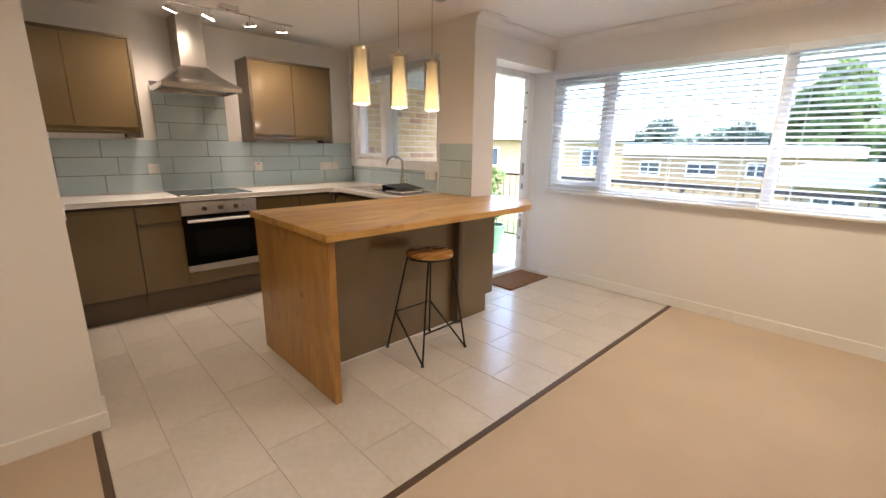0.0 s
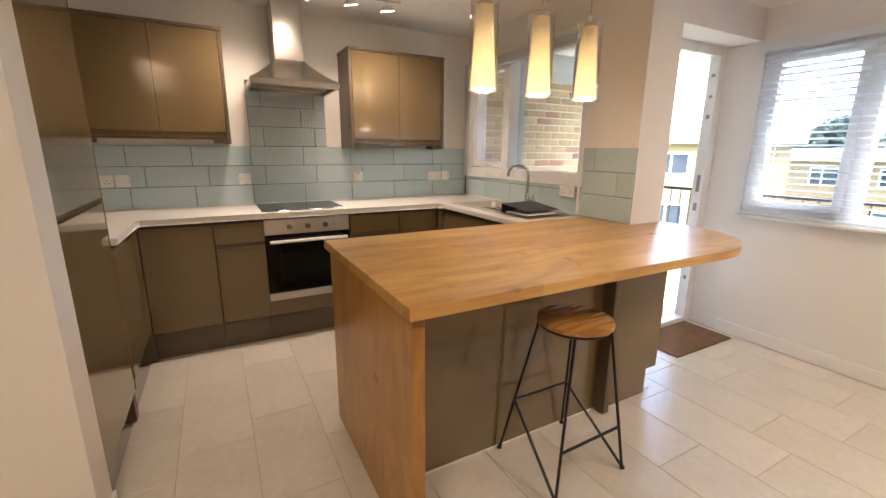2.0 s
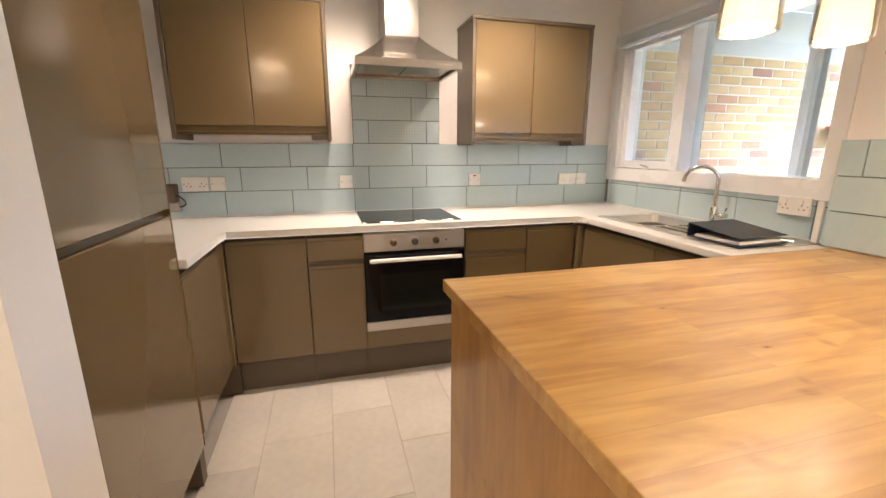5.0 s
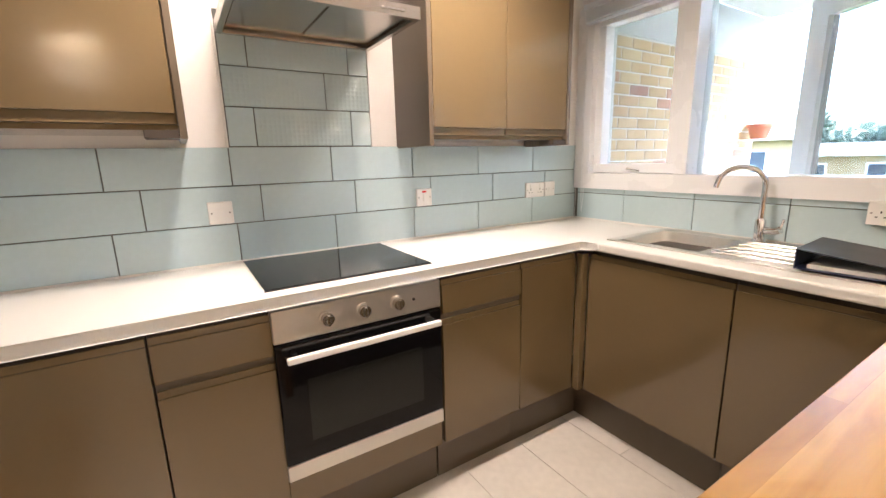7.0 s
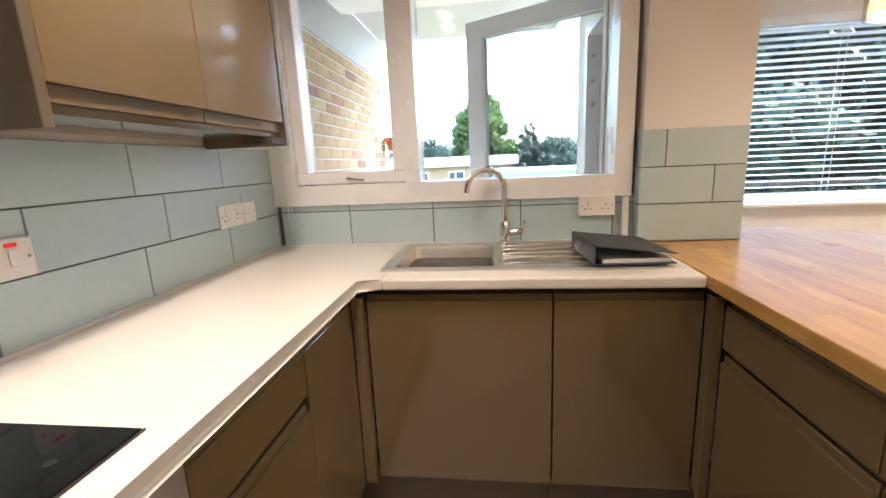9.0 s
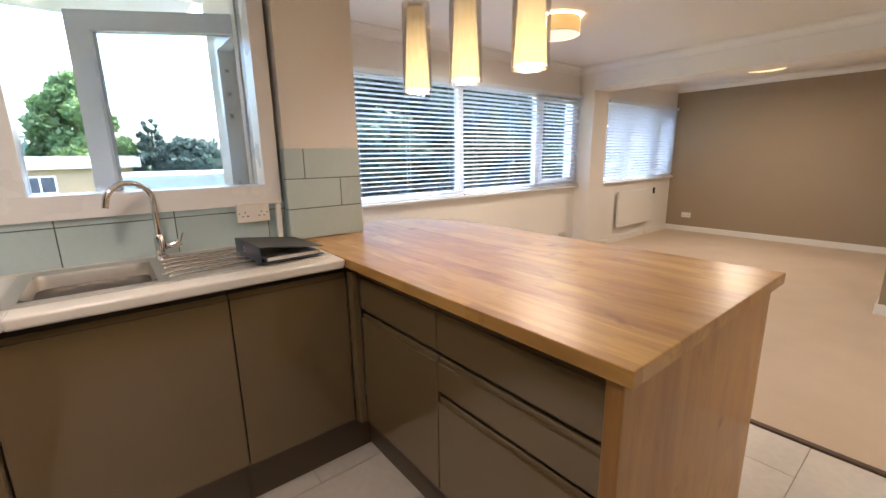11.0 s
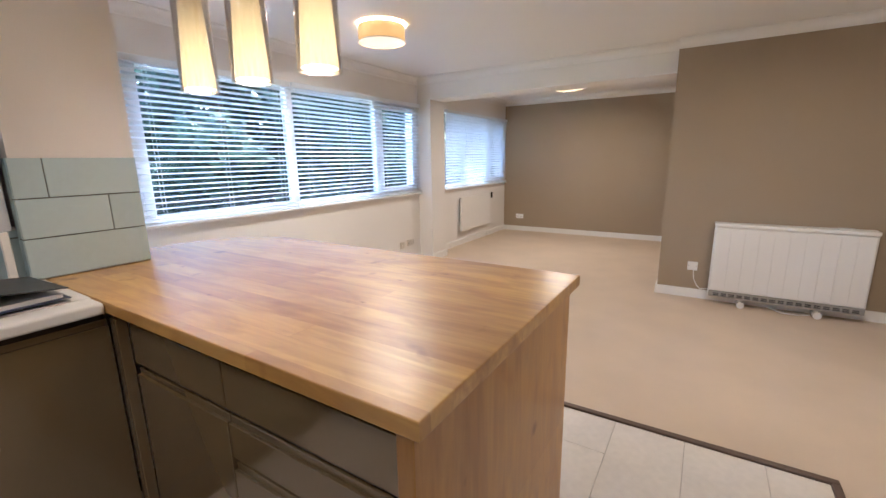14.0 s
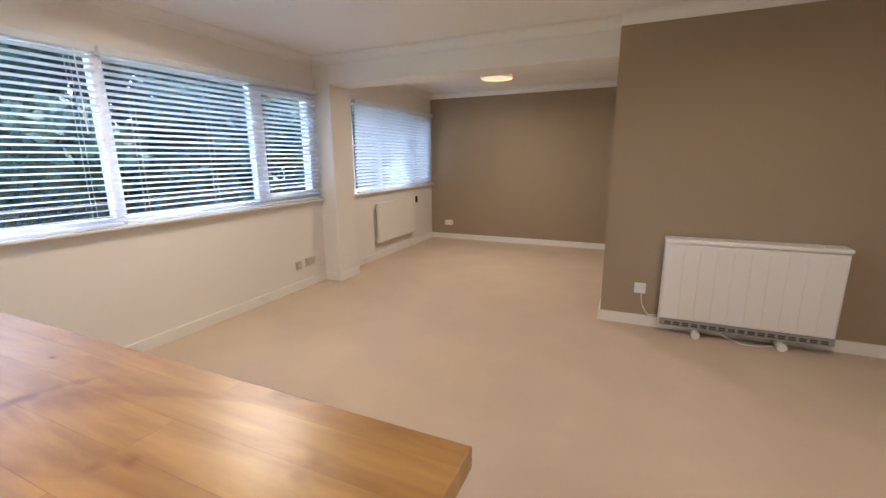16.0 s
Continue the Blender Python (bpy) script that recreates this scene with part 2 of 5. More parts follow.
WTILE = mat("glazed sage wall tile", (0.48, 0.60, 0.635), 0.17, 0, 0.05, 4, 50, 0.02, 0.35, 0.5)
ETILE = emboss_mat("embossed sage wall tile", (0.45, 0.56, 0.59))
TGROUT = mat("dark tile joint", (0.12, 0.12, 0.11), 0.9, 0, 0.1, 20, 200, 0.2)
STEEL = brushed_mat("brushed steel", (0.50, 0.475, 0.44), 0.24)
STEELP = brushed_mat("satin steel panel", (0.70, 0.67, 0.63), 0.38)
STEELV = brushed_mat("brushed steel upright", (0.48, 0.455, 0.42), 0.3, (60, 60, 1))
CHROME = mat("chrome", (0.75, 0.75, 0.75), 0.08, 1, 0.02, 5, 50, 0)
BLACKGLASS = mat("black glass", (0.004, 0.004, 0.005), 0.05, 0, 0.1, 3, 50, 0, 0.0, 0, 0.02)
BLACKGLASS.node_tree.nodes["Principled BSDF"].inputs["Specular IOR Level"].default_value = 0.3
OVENGLASS = mat("smoked oven window", (0.007, 0.008, 0.007), 0.12, 0, 0.1, 3, 50, 0, 0.0, 0, 0.02)
BLACK = mat("black plastic", (0.012, 0.012, 0.013), 0.4, 0, 0.2, 6, 90, 0.05)
IRON = mat("black painted steel rod", (0.01, 0.009, 0.009), 0.4, 0.3, 0.2, 8, 90, 0.05)
PLASTIC = mat("white socket plastic", (0.80, 0.79, 0.76), 0.3, 0, 0.02, 8, 90, 0)
SLAT = mat("white blind slat", (0.80, 0.82, 0.84), 0.4, 0, 0.02, 4, 90, 0)
nt, n, l, b = nodes_of(SLAT)
tl, mx = n.new("ShaderNodeBsdfTranslucent"), n.new("ShaderNodeMixShader")
tl.inputs[0].default_value = (0.86, 0.9, 0.93, 1)
mx.inputs[0].default_value = 0.5
l.new(b.outputs[0], mx.inputs[1])
l.new(tl.outputs[0], mx.inputs[2])
l.new(mx.outputs[0], n["Material Output"].inputs[0])
HEAT = mat("white enamelled heater", (0.80, 0.79, 0.76), 0.35, 0, 0.02, 4, 120, 0.03)
GREY = mat("grey plastic grille", (0.30, 0.29, 0.27), 0.5, 0, 0.1, 8, 90, 0.05)
COIR = mat("brown coir doormat", (0.19, 0.105, 0.055), 0.95, 0, 0.35, 14, 350, 1.0)
BLUE = mat("dark blue binder board", (0.012, 0.02, 0.06), 0.4, 0, 0.2, 8, 90, 0.1)
PAPER = mat("paper edges", (0.7, 0.7, 0.68), 0.8, 0, 0.1, 60, 300, 0.2)
RED = glow_mat("red neon", (1, 0.05, 0.02), 0.01, (0.6, 0.02, 0.02))
GLASS = glass_mat("window glass", (0.81, 0.83, 0.83))
CLEAR = glass_mat("clear lamp glass", (0.93, 0.91, 0.88), 2.0, 0.08)
OPAL = glow_mat("lit opal glass", (1.0, 0.66, 0.27), 0.05, (0.5, 0.42, 0.3), fade=(0.05, 0.30, 0.14, 0.018))
OPALHOT = glow_mat("lit bulb glass", (1.0, 0.68, 0.33), 1.4)
DRUM = glow_mat("lit fabric drum", (1.0, 0.50, 0.14), 0.052, (0.42, 0.3, 0.15))
DIFF = glow_mat("lit diffuser", (1.0, 0.72, 0.38), 0.055)
SPOT = glow_mat("lit spot lamp", (1.0, 0.86, 0.62), 1.5)
SLAB = mat("terrace paving", (0.45, 0.44, 0.42), 0.85, 0, 0.15, 2, 60, 0.3)
BRICK = random_mat("buff brick", [(0, (0.50, 0.35, 0.18)), (0.3, (0.56, 0.42, 0.23)), (0.55, (0.46, 0.31, 0.16)), (0.74, (0.54, 0.38, 0.21)), (0.90, (0.42, 0.23, 0.14)), (0.96, (0.32, 0.17, 0.12))])
MORTAR = mat("pale mortar", (0.70, 0.66, 0.60), 0.95, 0, 0.1, 10, 150, 0.4)
FARBRICK = mat("far buff brick", (0.30, 0.215, 0.12), 0.9, 0, 0.12, 0.6, 9, 0.1)
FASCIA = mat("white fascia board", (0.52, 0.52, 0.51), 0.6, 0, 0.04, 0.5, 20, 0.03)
FARGLASS = mat("dark far window", (0.05, 0.06, 0.075), 0.1, 0, 0.2, 1, 20, 0)
ROOF = mat("grey felt roof", (0.42, 0.42, 0.42), 0.9, 0, 0.1, 0.5, 30, 0.2)
GRASS = mat("lawn", (0.07, 0.11, 0.035), 0.95, 0, 0.35, 0.12, 12, 0.6)
BARK = mat("bark", (0.09, 0.065, 0.045), 0.95, 0, 0.3, 6, 60, 0.9)
POTG = mat("green glazed pot", (0.05, 0.12, 0.07), 0.3, 0, 0.2, 6, 60, 0.05)
TERRA = mat("terracotta pot", (0.42, 0.15, 0.085), 0.8, 0, 0.15, 8, 90, 0.2)


def leaf_mat(name, a, b2):
    m = random_mat(name, [(0, a), (0.35, b2), (0.7, tuple((p + q) / 2 for p, q in zip(a, b2)))], 0.6, 0.0, 20)
    nt, n, l, b = nodes_of(m)
    through_light, both = n.new("ShaderNodeBsdfTranslucent"), n.new("ShaderNodeMixShader")
    l.new(b.inputs["Base Color"].links[0].from_socket, through_light.inputs[0])
    both.inputs[0].default_value = 0.45
    l.new(b.outputs[0], both.inputs[1])
    l.new(through_light.outputs[0], both.inputs[2])
    l.new(both.outputs[0], n["Material Output"].inputs[0])
    return m


LEAFD = leaf_mat("dark needles", (0.05, 0.08, 0.06), (0.095, 0.135, 0.095))
LEAFG = leaf_mat("green leaves", (0.12, 0.19, 0.06), (0.19, 0.27, 0.10))
LEAFB = leaf_mat("blue green needles", (0.07, 0.105, 0.085), (0.11, 0.15, 0.12))

# ---- building helpers ----
AT = {}


def thing(name, at, label, category, group="", kind=""):
    ob = new(name)
    ob.location = at
    ob.empty_display_size = 0.1
    AT[ob.name] = Vector(at)
    return tagged(ob, label, category, group, kind)


def part(name, bm, material, parent=None, label="", smooth=False, kind=""):
    """Links a bmesh given in world places as one mesh under a thing or a part."""
    off = AT[parent.name] if parent else Vector((0, 0, 0))
    me = bpy.data.meshes.new(name)
    bmesh.ops.recalc_face_normals(bm, faces=bm.faces)
    bm.to_mesh(me)
    bm.free()
    me.transform(Matrix.Translation(-off))
    for mt in (material if isinstance(material, (list, tuple)) else [material]):
        me.materials.append(mt)
    if smooth:
        me.polygons.foreach_set("use_smooth", [True] * len(me.polygons))
        me.set_sharp_from_angle(angle=radians(35))
    ob = new(name, me)
    ob.parent = parent
    AT[ob.name] = off
    return tagged(ob, label, kind=kind)


def add_box(bm, x0, x1, y0, y1, z0, z1, bevel=0.0, seg=1, mi=0):
    r = bmesh.ops.create_cube(bm, size=1, matrix=Matrix.Translation(((x0 + x1) / 2, (y0 + y1) / 2, (z0 + z1) / 2)) @ Matrix.Diagonal((x1 - x0, y1 - y0, z1 - z0, 1)))
    if bevel:
        es = list({e for v in r["verts"] for e in v.link_edges})
        bmesh.ops.bevel(bm, geom=es, offset=bevel, segments=seg, affect="EDGES", profile=0.5)
    return bm


def box(x0, x1, y0, y1, z0, z1, bevel=0.0, seg=1):
    return add_box(bmesh.new(), x0, x1, y0, y1, z0, z1, bevel, seg)


def add_rod(bm, a, b, r=0.006, n=10, r2=None):
    a, b = Vector(a), Vector(b)
    q = (b - a).to_track_quat("Z", "Y").to_matrix().to_4x4()
    bmesh.ops.create_cone(bm, cap_ends=True, segments=n, radius1=r, radius2=r if r2 is None else r2, depth=(b - a).length, matrix=Matrix.Translation((a + b) / 2) @ q)
    return bm


def rod(a, b, r=0.006, n=10, r2=None):
    return add_rod(bmesh.new(), a, b, r, n, r2)


def tube(points, r, n=10):
    """A bent round bar through the points."""
    bm = bmesh.new()
    pts = [Vector(p) for p in points]
    rings, up = [], Vector((0.13, 0.31, 0.94))
    for i, p in enumerate(pts):
        d = (pts[min(i + 1, len(pts) - 1)] - pts[max(i - 1, 0)]).normalized()
        s = d.cross(up)
        if s.length < 0.1:
            s = d.cross(Vector((1, 0, 0)))
        s.normalize()
        u = s.cross(d)
        rings.append([bm.verts.new(p + r * (math.cos(6.28318 * k / n) * s + math.sin(6.28318 * k / n) * u)) for k in range(n)])
    for a, b in zip(rings, rings[1:]):
        for k in range(n):
            bm.faces.new((a[k], a[(k + 1) % n], b[(k + 1) % n], b[k]))
    bm.faces.new(rings[0])
    bm.faces.new(rings[-1])
    return bm


def lathe(profile, at, n=32, cap=True):
    """Turns (radius, height) steps round the upright through at."""
    bm = bmesh.new()
    rings = [[bm.verts.new((at[0] + r * math.cos(6.28318 * k / n), at[1] + r * math.sin(6.28318 * k / n), at[2] + z)) for k in range(n)] for r, z in profile]
    for a, b in zip(rings, rings[1:]):
        for k in range(n):
            bm.faces.new((a[k], a[(k + 1) % n], b[(k + 1) % n], b[k]))
    if cap:
        bm.faces.new(rings[0])
        bm.faces.new(rings[-1])
    return bm


def prism(poly, z0, z1, bevel=0.0):
    """An upright block over a plan outline."""
    bm = bmesh.new()
    lo = [bm.verts.new((x, y, z0)) for x, y in poly]
    hi = [bm.verts.new((x, y, z1)) for x, y in poly]
    n = len(poly)
    bm.faces.new(lo)
    bm.faces.new(hi)
    for k in range(n):
        bm.faces.new((lo[k], lo[(k + 1) % n], hi[(k + 1) % n], hi[k]))
    if bevel:
        es = [e for e in bm.edges if abs(e.verts[0].co.z - e.verts[1].co.z) < 1e-6]
        bmesh.ops.bevel(bm, geom=es, offset=bevel, segments=2, affect="EDGES", profile=0.5)
    return bm


def struct(name, bm, material, label, category, smooth=False):
    ob = part(name, bm, material, None, "", smooth)
    return tagged(ob, label, category, kind="structure")


def wall_boxes(boxes):
    bm = bmesh.new()
    for b in boxes:
        add_box(bm, *b)
    return bm


# ---- plan ----
CEIL_Z, NY, KX, EX = 2.41, 5.878, 3.91, 5.11     # ceiling, north wall, kitchen east wall, window wall
PX, PY0, PY1 = 3.85, 3.882, 4.272                  # pillar's west face, south and north
DOORY = 3.95                                     # wall with the balcony door
BRY, BRX = 0.085, 2.092                         # heater wall and its corner
SY = -2.88                                       # far south wall
WX, NIBY = -0.9, 3.86                            # west wall, nib's south face
CT = 0.955                                       # worktop top
W1, W2 = (0.01, 3.915), (-2.845, -0.64)         # the two wide windows
WZ0, WZ1 = 0.945, 2.09

struct("floor_slab", wall_boxes([(WX - 0.15, EX + 0.2, SY - 0.2, NY + 0.2, -0.2, -0.012)]), GROUT, "grey concrete floor slab under the coverings", "floor")
struct("floor_carpet", wall_boxes([(WX, EX, BRY, 2.545, -0.012, 0.006), (BRX, EX, SY, BRY, -0.012, 0.006), (WX, 1.155, 2.545, NIBY, -0.012, 0.006)]), CARPET, "beige cut-pile carpet, fitted wall to wall", "carpet")
struct("floor_grout", wall_boxes([(1.187, EX - 0.019, 2.581, 4.165, -0.0115, -0.004), (1.187, 3.6, 4.165, NY - 0.05, -0.0115, -0.004)]), GROUT, "pale grey grout between the floor tiles", "floor")
struct("ceiling", wall_boxes([(WX - 0.15, EX + 0.2, SY - 0.2, NY + 0.2, CEIL_Z, CEIL_Z + 0.2)]), CEIL, "smooth white painted ceiling", "ceiling")
struct("wall_north", wall_boxes([(0.45, KX + 0.15, NY, NY + 0.2, 0, CEIL_Z)]), WHITE, "cream-white painted kitchen wall behind the tiles", "wall")
struct("wall_west", wall_boxes([(WX - 0.15, WX, BRY - 0.2, 4.033, 0, CEIL_Z)]), WHITE, "plain white painted wall", "wall")
struct("wall_kitchen_west", wall_boxes([(0.45, 0.60, 4.033, NY, 0, CEIL_Z)]), WHITE, "plain white painted kitchen wall", "wall")
struct("wall_nib", wall_boxes([(WX, 1.216, NIBY, 4.033, 0, CEIL_Z)]), WHITE, "white painted nib wall beside the tall unit", "wall")
struct("wall_kitchen_east", wall_boxes([(KX, KX + 0.15, PY1, NY, 0, 1.15), (KX, KX + 0.15, PY1, NY, 2.14, CEIL_Z)]), WHITE, "white painted wall under and over the kitchen window", "wall")
struct("pillar", wall_boxes([(PX, 4.125, PY0, PY1, 0, CEIL_Z), (KX + 0.15, 4.125, PY1, PY1 + 0.1, 0, CEIL_Z)]), WHITE, "white painted square pillar at the worktop's end", "pillar")
struct("wall_door", wall_boxes([(4.125, EX, DOORY, 4.25, 2.13, CEIL_Z)]), WHITE, "white painted wall over the balcony door", "wall")
struct("wall_east", wall_boxes([
    (EX, EX + 0.2, SY - 0.2, 4.25, 0, WZ0), (EX, EX + 0.2, SY - 0.2, 4.25, WZ1, CEIL_Z),
    (EX, EX + 0.2, W1[1], 4.25, WZ0, WZ1), (EX, EX + 0.2, W2[1], W1[0], WZ0, WZ1), (EX, EX + 0.2, SY - 0.2, W2[0], WZ0, WZ1)]), WHITE, "white painted outer wall with two wide windows", "wall")
struct("pilaster", wall_boxes([(4.90, EX, -0.34, 0.0, 0, CEIL_Z)]), WHITE, "white painted pilaster between the windows", "pilaster")
struct("beam", wall_boxes([(BRX - 0.3, 4.90, -0.34, 0.0, 2.14, CEIL_Z)]), CEIL, "white painted ceiling beam", "beam")
struct("wall_south", wall_boxes([(BRX - 0.2, EX, SY - 0.2, SY, 0, CEIL_Z)]), TAUPE, "taupe painted far wall", "wall")
struct("wall_heater", wall_boxes([(WX, BRX, BRY - 0.2, BRY, 0, CEIL_Z), (BRX - 0.2, BRX, SY, BRY - 0.2, 0, CEIL_Z)]), TAUPE, "taupe painted wall behind the storage heater", "wall")


def cornice(name, a, b, inward):
    """A coved strip along a ceiling edge."""
    bm = bmesh.new()
    a, b, i = Vector((*a, 0)), Vector((*b, 0)), Vector((*inward, 0))
    prof = [(0, 0.0), (0, -0.078), (0.008, -0.078), (0.012, -0.07)] + [(0.075 - 0.063 * math.cos(t), -0.006 - 0.062 * (1 - math.sin(t))) for t in (0.0, 0.3, 0.6, 0.9, 1.2, 1.5)] + [(0.088, -0.006), (0.088, 0.0)]
    ends = [[bm.verts.new(p + i * u + Vector((0, 0, CEIL_Z + v - 0.001))) for u, v in prof] for p in (a, b)]
    n = len(prof)
    for k in range(n):
        bm.faces.new((ends[0][k], ends[0][(k + 1) % n], ends[1][(k + 1) % n], ends[1][k]))
    bm.faces.new(ends[0])
    bm.faces.new(ends[1])
    return struct(name, bm, CEIL, "white coved plaster cornice", "cornice", True)


cornice("trim_cornice_east", (EX, 0.0), (EX, DOORY), (-1, 0))
cornice("trim_cornice_heater", (WX, BRY), (BRX, BRY), (0, 1))
cornice("trim_cornice_beam", (BRX, 0.0), (EX, 0.0), (0, 1))
cornice("trim_cornice_south", (BRX, SY), (EX, SY), (0, 1))
cornice("trim_cornice_far_east", (EX, SY), (EX, -0.34), (-1, 0))
cornice("trim_cornice_door", (3.86, DOORY), (EX, DOORY), (0, -1))
cornice("trim_cornice_pillar", (PX, PY0), (4.125, PY0), (0, -1))


def baseboard(name, x0, x1, y0, y1):
    struct(name, box(x0, x1, y0, y1, 0.0, 0.095, 0.004, 2), TRIM, "white gloss skirting board", "skirting")


baseboard("baseboard_east", EX - 0.018, EX, 0.0, DOORY)
baseboard("baseboard_far_east", EX - 0.018, EX, SY, -0.34)
baseboard("baseboard_south", BRX, EX - 0.018, SY, SY + 0.018)
baseboard("baseboard_heater", WX, BRX + 0.018, BRY, BRY + 0.018)
baseboard("baseboard_heater_return", BRX, BRX + 0.018, SY, BRY)
baseboard("baseboard_pilaster_front", 4.882, 4.90, -0.358, 0.018)
baseboard("baseboard_pilaster_side", 4.90, EX - 0.018, 0.0, 0.018)
baseboard("baseboard_nib", WX, 1.23, NIBY - 0.018, NIBY)
baseboard("baseboard_nib_end", 1.216, 1.23, NIBY, 4.033)

strip = thing("threshold_strip", (1.17, 2.58, 0), "dark brown threshold strip between tiles and carpet", "threshold strip", kind="structure")
part("long_strip", box(1.155, EX - 0.018, 2.545, 2.58, -0.01, 0.011, 0.004, 2), STRIP, strip)
part("short_strip", box(1.155, 1.187, 2.58, NIBY - 0.018, -0.01, 0.011, 0.004, 2), STRIP, strip)


# ---- windows ----
def frame_bars(bm, x0, x1, y0, y1, z0, z1, w):
    add_box(bm, x0, x1, y0, y1, z0, z0 + w, 0.004)
    add_box(bm, x0, x1, y0, y1, z1 - w, z1, 0.004)
    add_box(bm, x0, x1, y0, y0 + w, z0 + w, z1 - w, 0.004)
    add_box(bm, x0, x1, y1 - w, y1, z0 + w, z1 - w, 0.004)
    return bm


def pane(ob, x, y0, y1, z0, z1):
    p = part("pane", box(x - 0.003, x + 0.003, y0, y1, z0, z1), GLASS, ob)
    p.visible_shadow = False
    return p


def wide_window(name, y0, y1, splits, vents):
    w = thing(name, (EX + 0.1, (y0 + y1) / 2, WZ0), "wide white plastic window with four lights", "window", kind="structure")
    part("window_frame", frame_bars(bmesh.new(), EX + 0.02, EX + 0.09, y0, y1, WZ0, WZ1, 0.05), UPVC, w)
    edges = [y0 + 0.05] + [v for s in splits for v in (s - 0.035, s + 0.035)] + [y1 - 0.05]
    for s in splits:
        part("mullion", box(EX + 0.015, EX + 0.09, s - 0.035, s + 0.035, WZ0 + 0.05, WZ1 - 0.05, 0.004), UPVC, w)
    for k in range(0, len(edges), 2):
        a, b = edges[k], edges[k + 1]
        m = 0.0
        if k // 2 in vents:
            m = 0.055
            part("casement", frame_bars(bmesh.new(), EX + 0.008, EX + 0.06, a, b, WZ0 + 0.05, WZ1 - 0.05, m), UPVC, w)
            h = part("window_handle", box(EX - 0.004, EX + 0.008, b - 0.04, b - 0.018, 1.44, 1.56, 0.004), UPVC, w)
        pane(w, EX + 0.05, a + m, b - m, WZ0 + 0.05 + m, WZ1 - 0.05 - m)
    part("window_sill", box(EX - 0.062, EX + 0.02, y0 - 0.005, y1 + (0.0 if y1 > 3 else 0.03), WZ0 - 0.02, WZ0, 0.006, 2), TRIM, w, "white gloss window board")
    return w


wide_window("window_1", W1[0], W1[1], (0.80, 2.03, 3.31), (0, 3))
wide_window("window_2", W2[0], W2[1], (-2.2, -1.3), (0,))


def blind(y0, y1, tilt, label):
    x = EX - 0.036
    ob = thing("venetian_blind", (x, (y0 + y1) / 2, WZ0), label, "blind", "blinds at the wide windows")
    part("headrail", box(x - 0.03, x + 0.03, y0, y1, WZ1 - 0.05, WZ1 - 0.003, 0.003), SLAT, ob)
    part("bottom_rail", box(x - 0.026, x + 0.026, y0, y1, WZ0 + 0.006, WZ0 + 0.026, 0.005, 2), SLAT, ob)
    n = 25
    me = None
    for k in range(n):
        z = WZ0 + 0.05 + (WZ1 - 0.06 - WZ0 - 0.05) * (k + 0.5) / n
        if me is None:
            bm = bmesh.new()
            prof = [(-0.025, -0.0015), (-0.012, 0.0015), (0.0, 0.0025), (0.012, 0.0015), (0.025, -0.0015)]
            top = [[bm.verts.new((u, y, v + d)) for u, v in prof] for y in (y0 - (y0 + y1) / 2 + 0.006, y1 - (y0 + y1) / 2 - 0.006) for d in (0.0, 0.0022)]
            a0, a1, b0, b1 = top
            for i in range(4):
                bm.faces.new((a1[i], a1[i + 1], b1[i + 1], b1[i]))
                bm.faces.new((a0[i], b0[i], b0[i + 1], a0[i + 1]))
                bm.faces.new((a0[i], a0[i + 1], a1[i + 1], a1[i]))
                bm.faces.new((b0[i], b1[i], b1[i + 1], b0[i + 1]))
            bm.faces.new((a0[0], a1[0], b1[0], b0[0]))
            bm.faces.new((a0[4], b0[4], b1[4], a1[4]))
            bmesh.ops.recalc_face_normals(bm, faces=bm.faces)
            me = bpy.data.meshes.new("slat")
            bm.to_mesh(me)
            bm.free()
            me.materials.append(SLAT)
        s = new("slat", me)
        s.parent = ob
        s.location = (0, 0, z - WZ0)
        s.rotation_euler = (0, radians(tilt + 1.2 * math.sin(k * 2.3)), 0)
    span = y1 - y0
    for f in (0.08, 0.36, 0.64, 0.92):
        y = y0 + span * f
        cord = bmesh.new()
        add_rod(cord, (x - 0.027, y, WZ0 + 0.02), (x - 0.027, y, WZ1 - 0.02), 0.0012, 6)
        add_rod(cord, (x + 0.027, y, WZ0 + 0.02), (x + 0.027, y, WZ1 - 0.02), 0.0012, 6)
        part("ladder_cord", cord, SLAT, ob)
    part("tilt_wand", rod((x - 0.034, y0 + 0.12, WZ1 - 0.55), (x - 0.034, y0 + 0.12, WZ1 - 0.05), 0.004, 8), SLAT, ob)
    return ob


blind(W1[0] + 0.015, 2.045, 14, "white venetian blind, slats open, over the wide window")
blind(2.065, W1[1] - 0.012, 9, "white venetian blind, slats open, near the balcony door")
blind(W2[0] + 0.015, W2[1] - 0.015, 44, "white venetian blind, slats half closed, above the radiator")

# kitchen window
kw = thing("window_3", (3.96, 5.08, 1.15), "white kitchen window with a side casement, facing the balcony", "window", kind="structure")
part("window_frame", wall_boxes([(3.885, 4.06, 4.295, 5.872, 1.145, 1.235), (3.885, 4.06, 4.295, 5.872, 2.105, 2.165), (3.885, 4.06, 5.76, 5.872, 1.235, 2.105), (3.885, 4.06, 4.295, 4.365, 1.235, 2.105), (3.90, 4.06, 5.187, 5.252, 1.235, 2.105)]), UPVC, kw)
ck = part("casement", frame_bars(bmesh.new(), 3.92, 4.02, 5.253, 5.759, 1.238, 2.102, 0.052), UPVC, kw)
part("casement_stay", tube([(3.918, 5.52, 1.262), (3.908, 5.52, 1.262), (3.905, 5.49, 1.258), (3.905, 5.44, 1.25)], 0.005, 8), CHROME, kw)
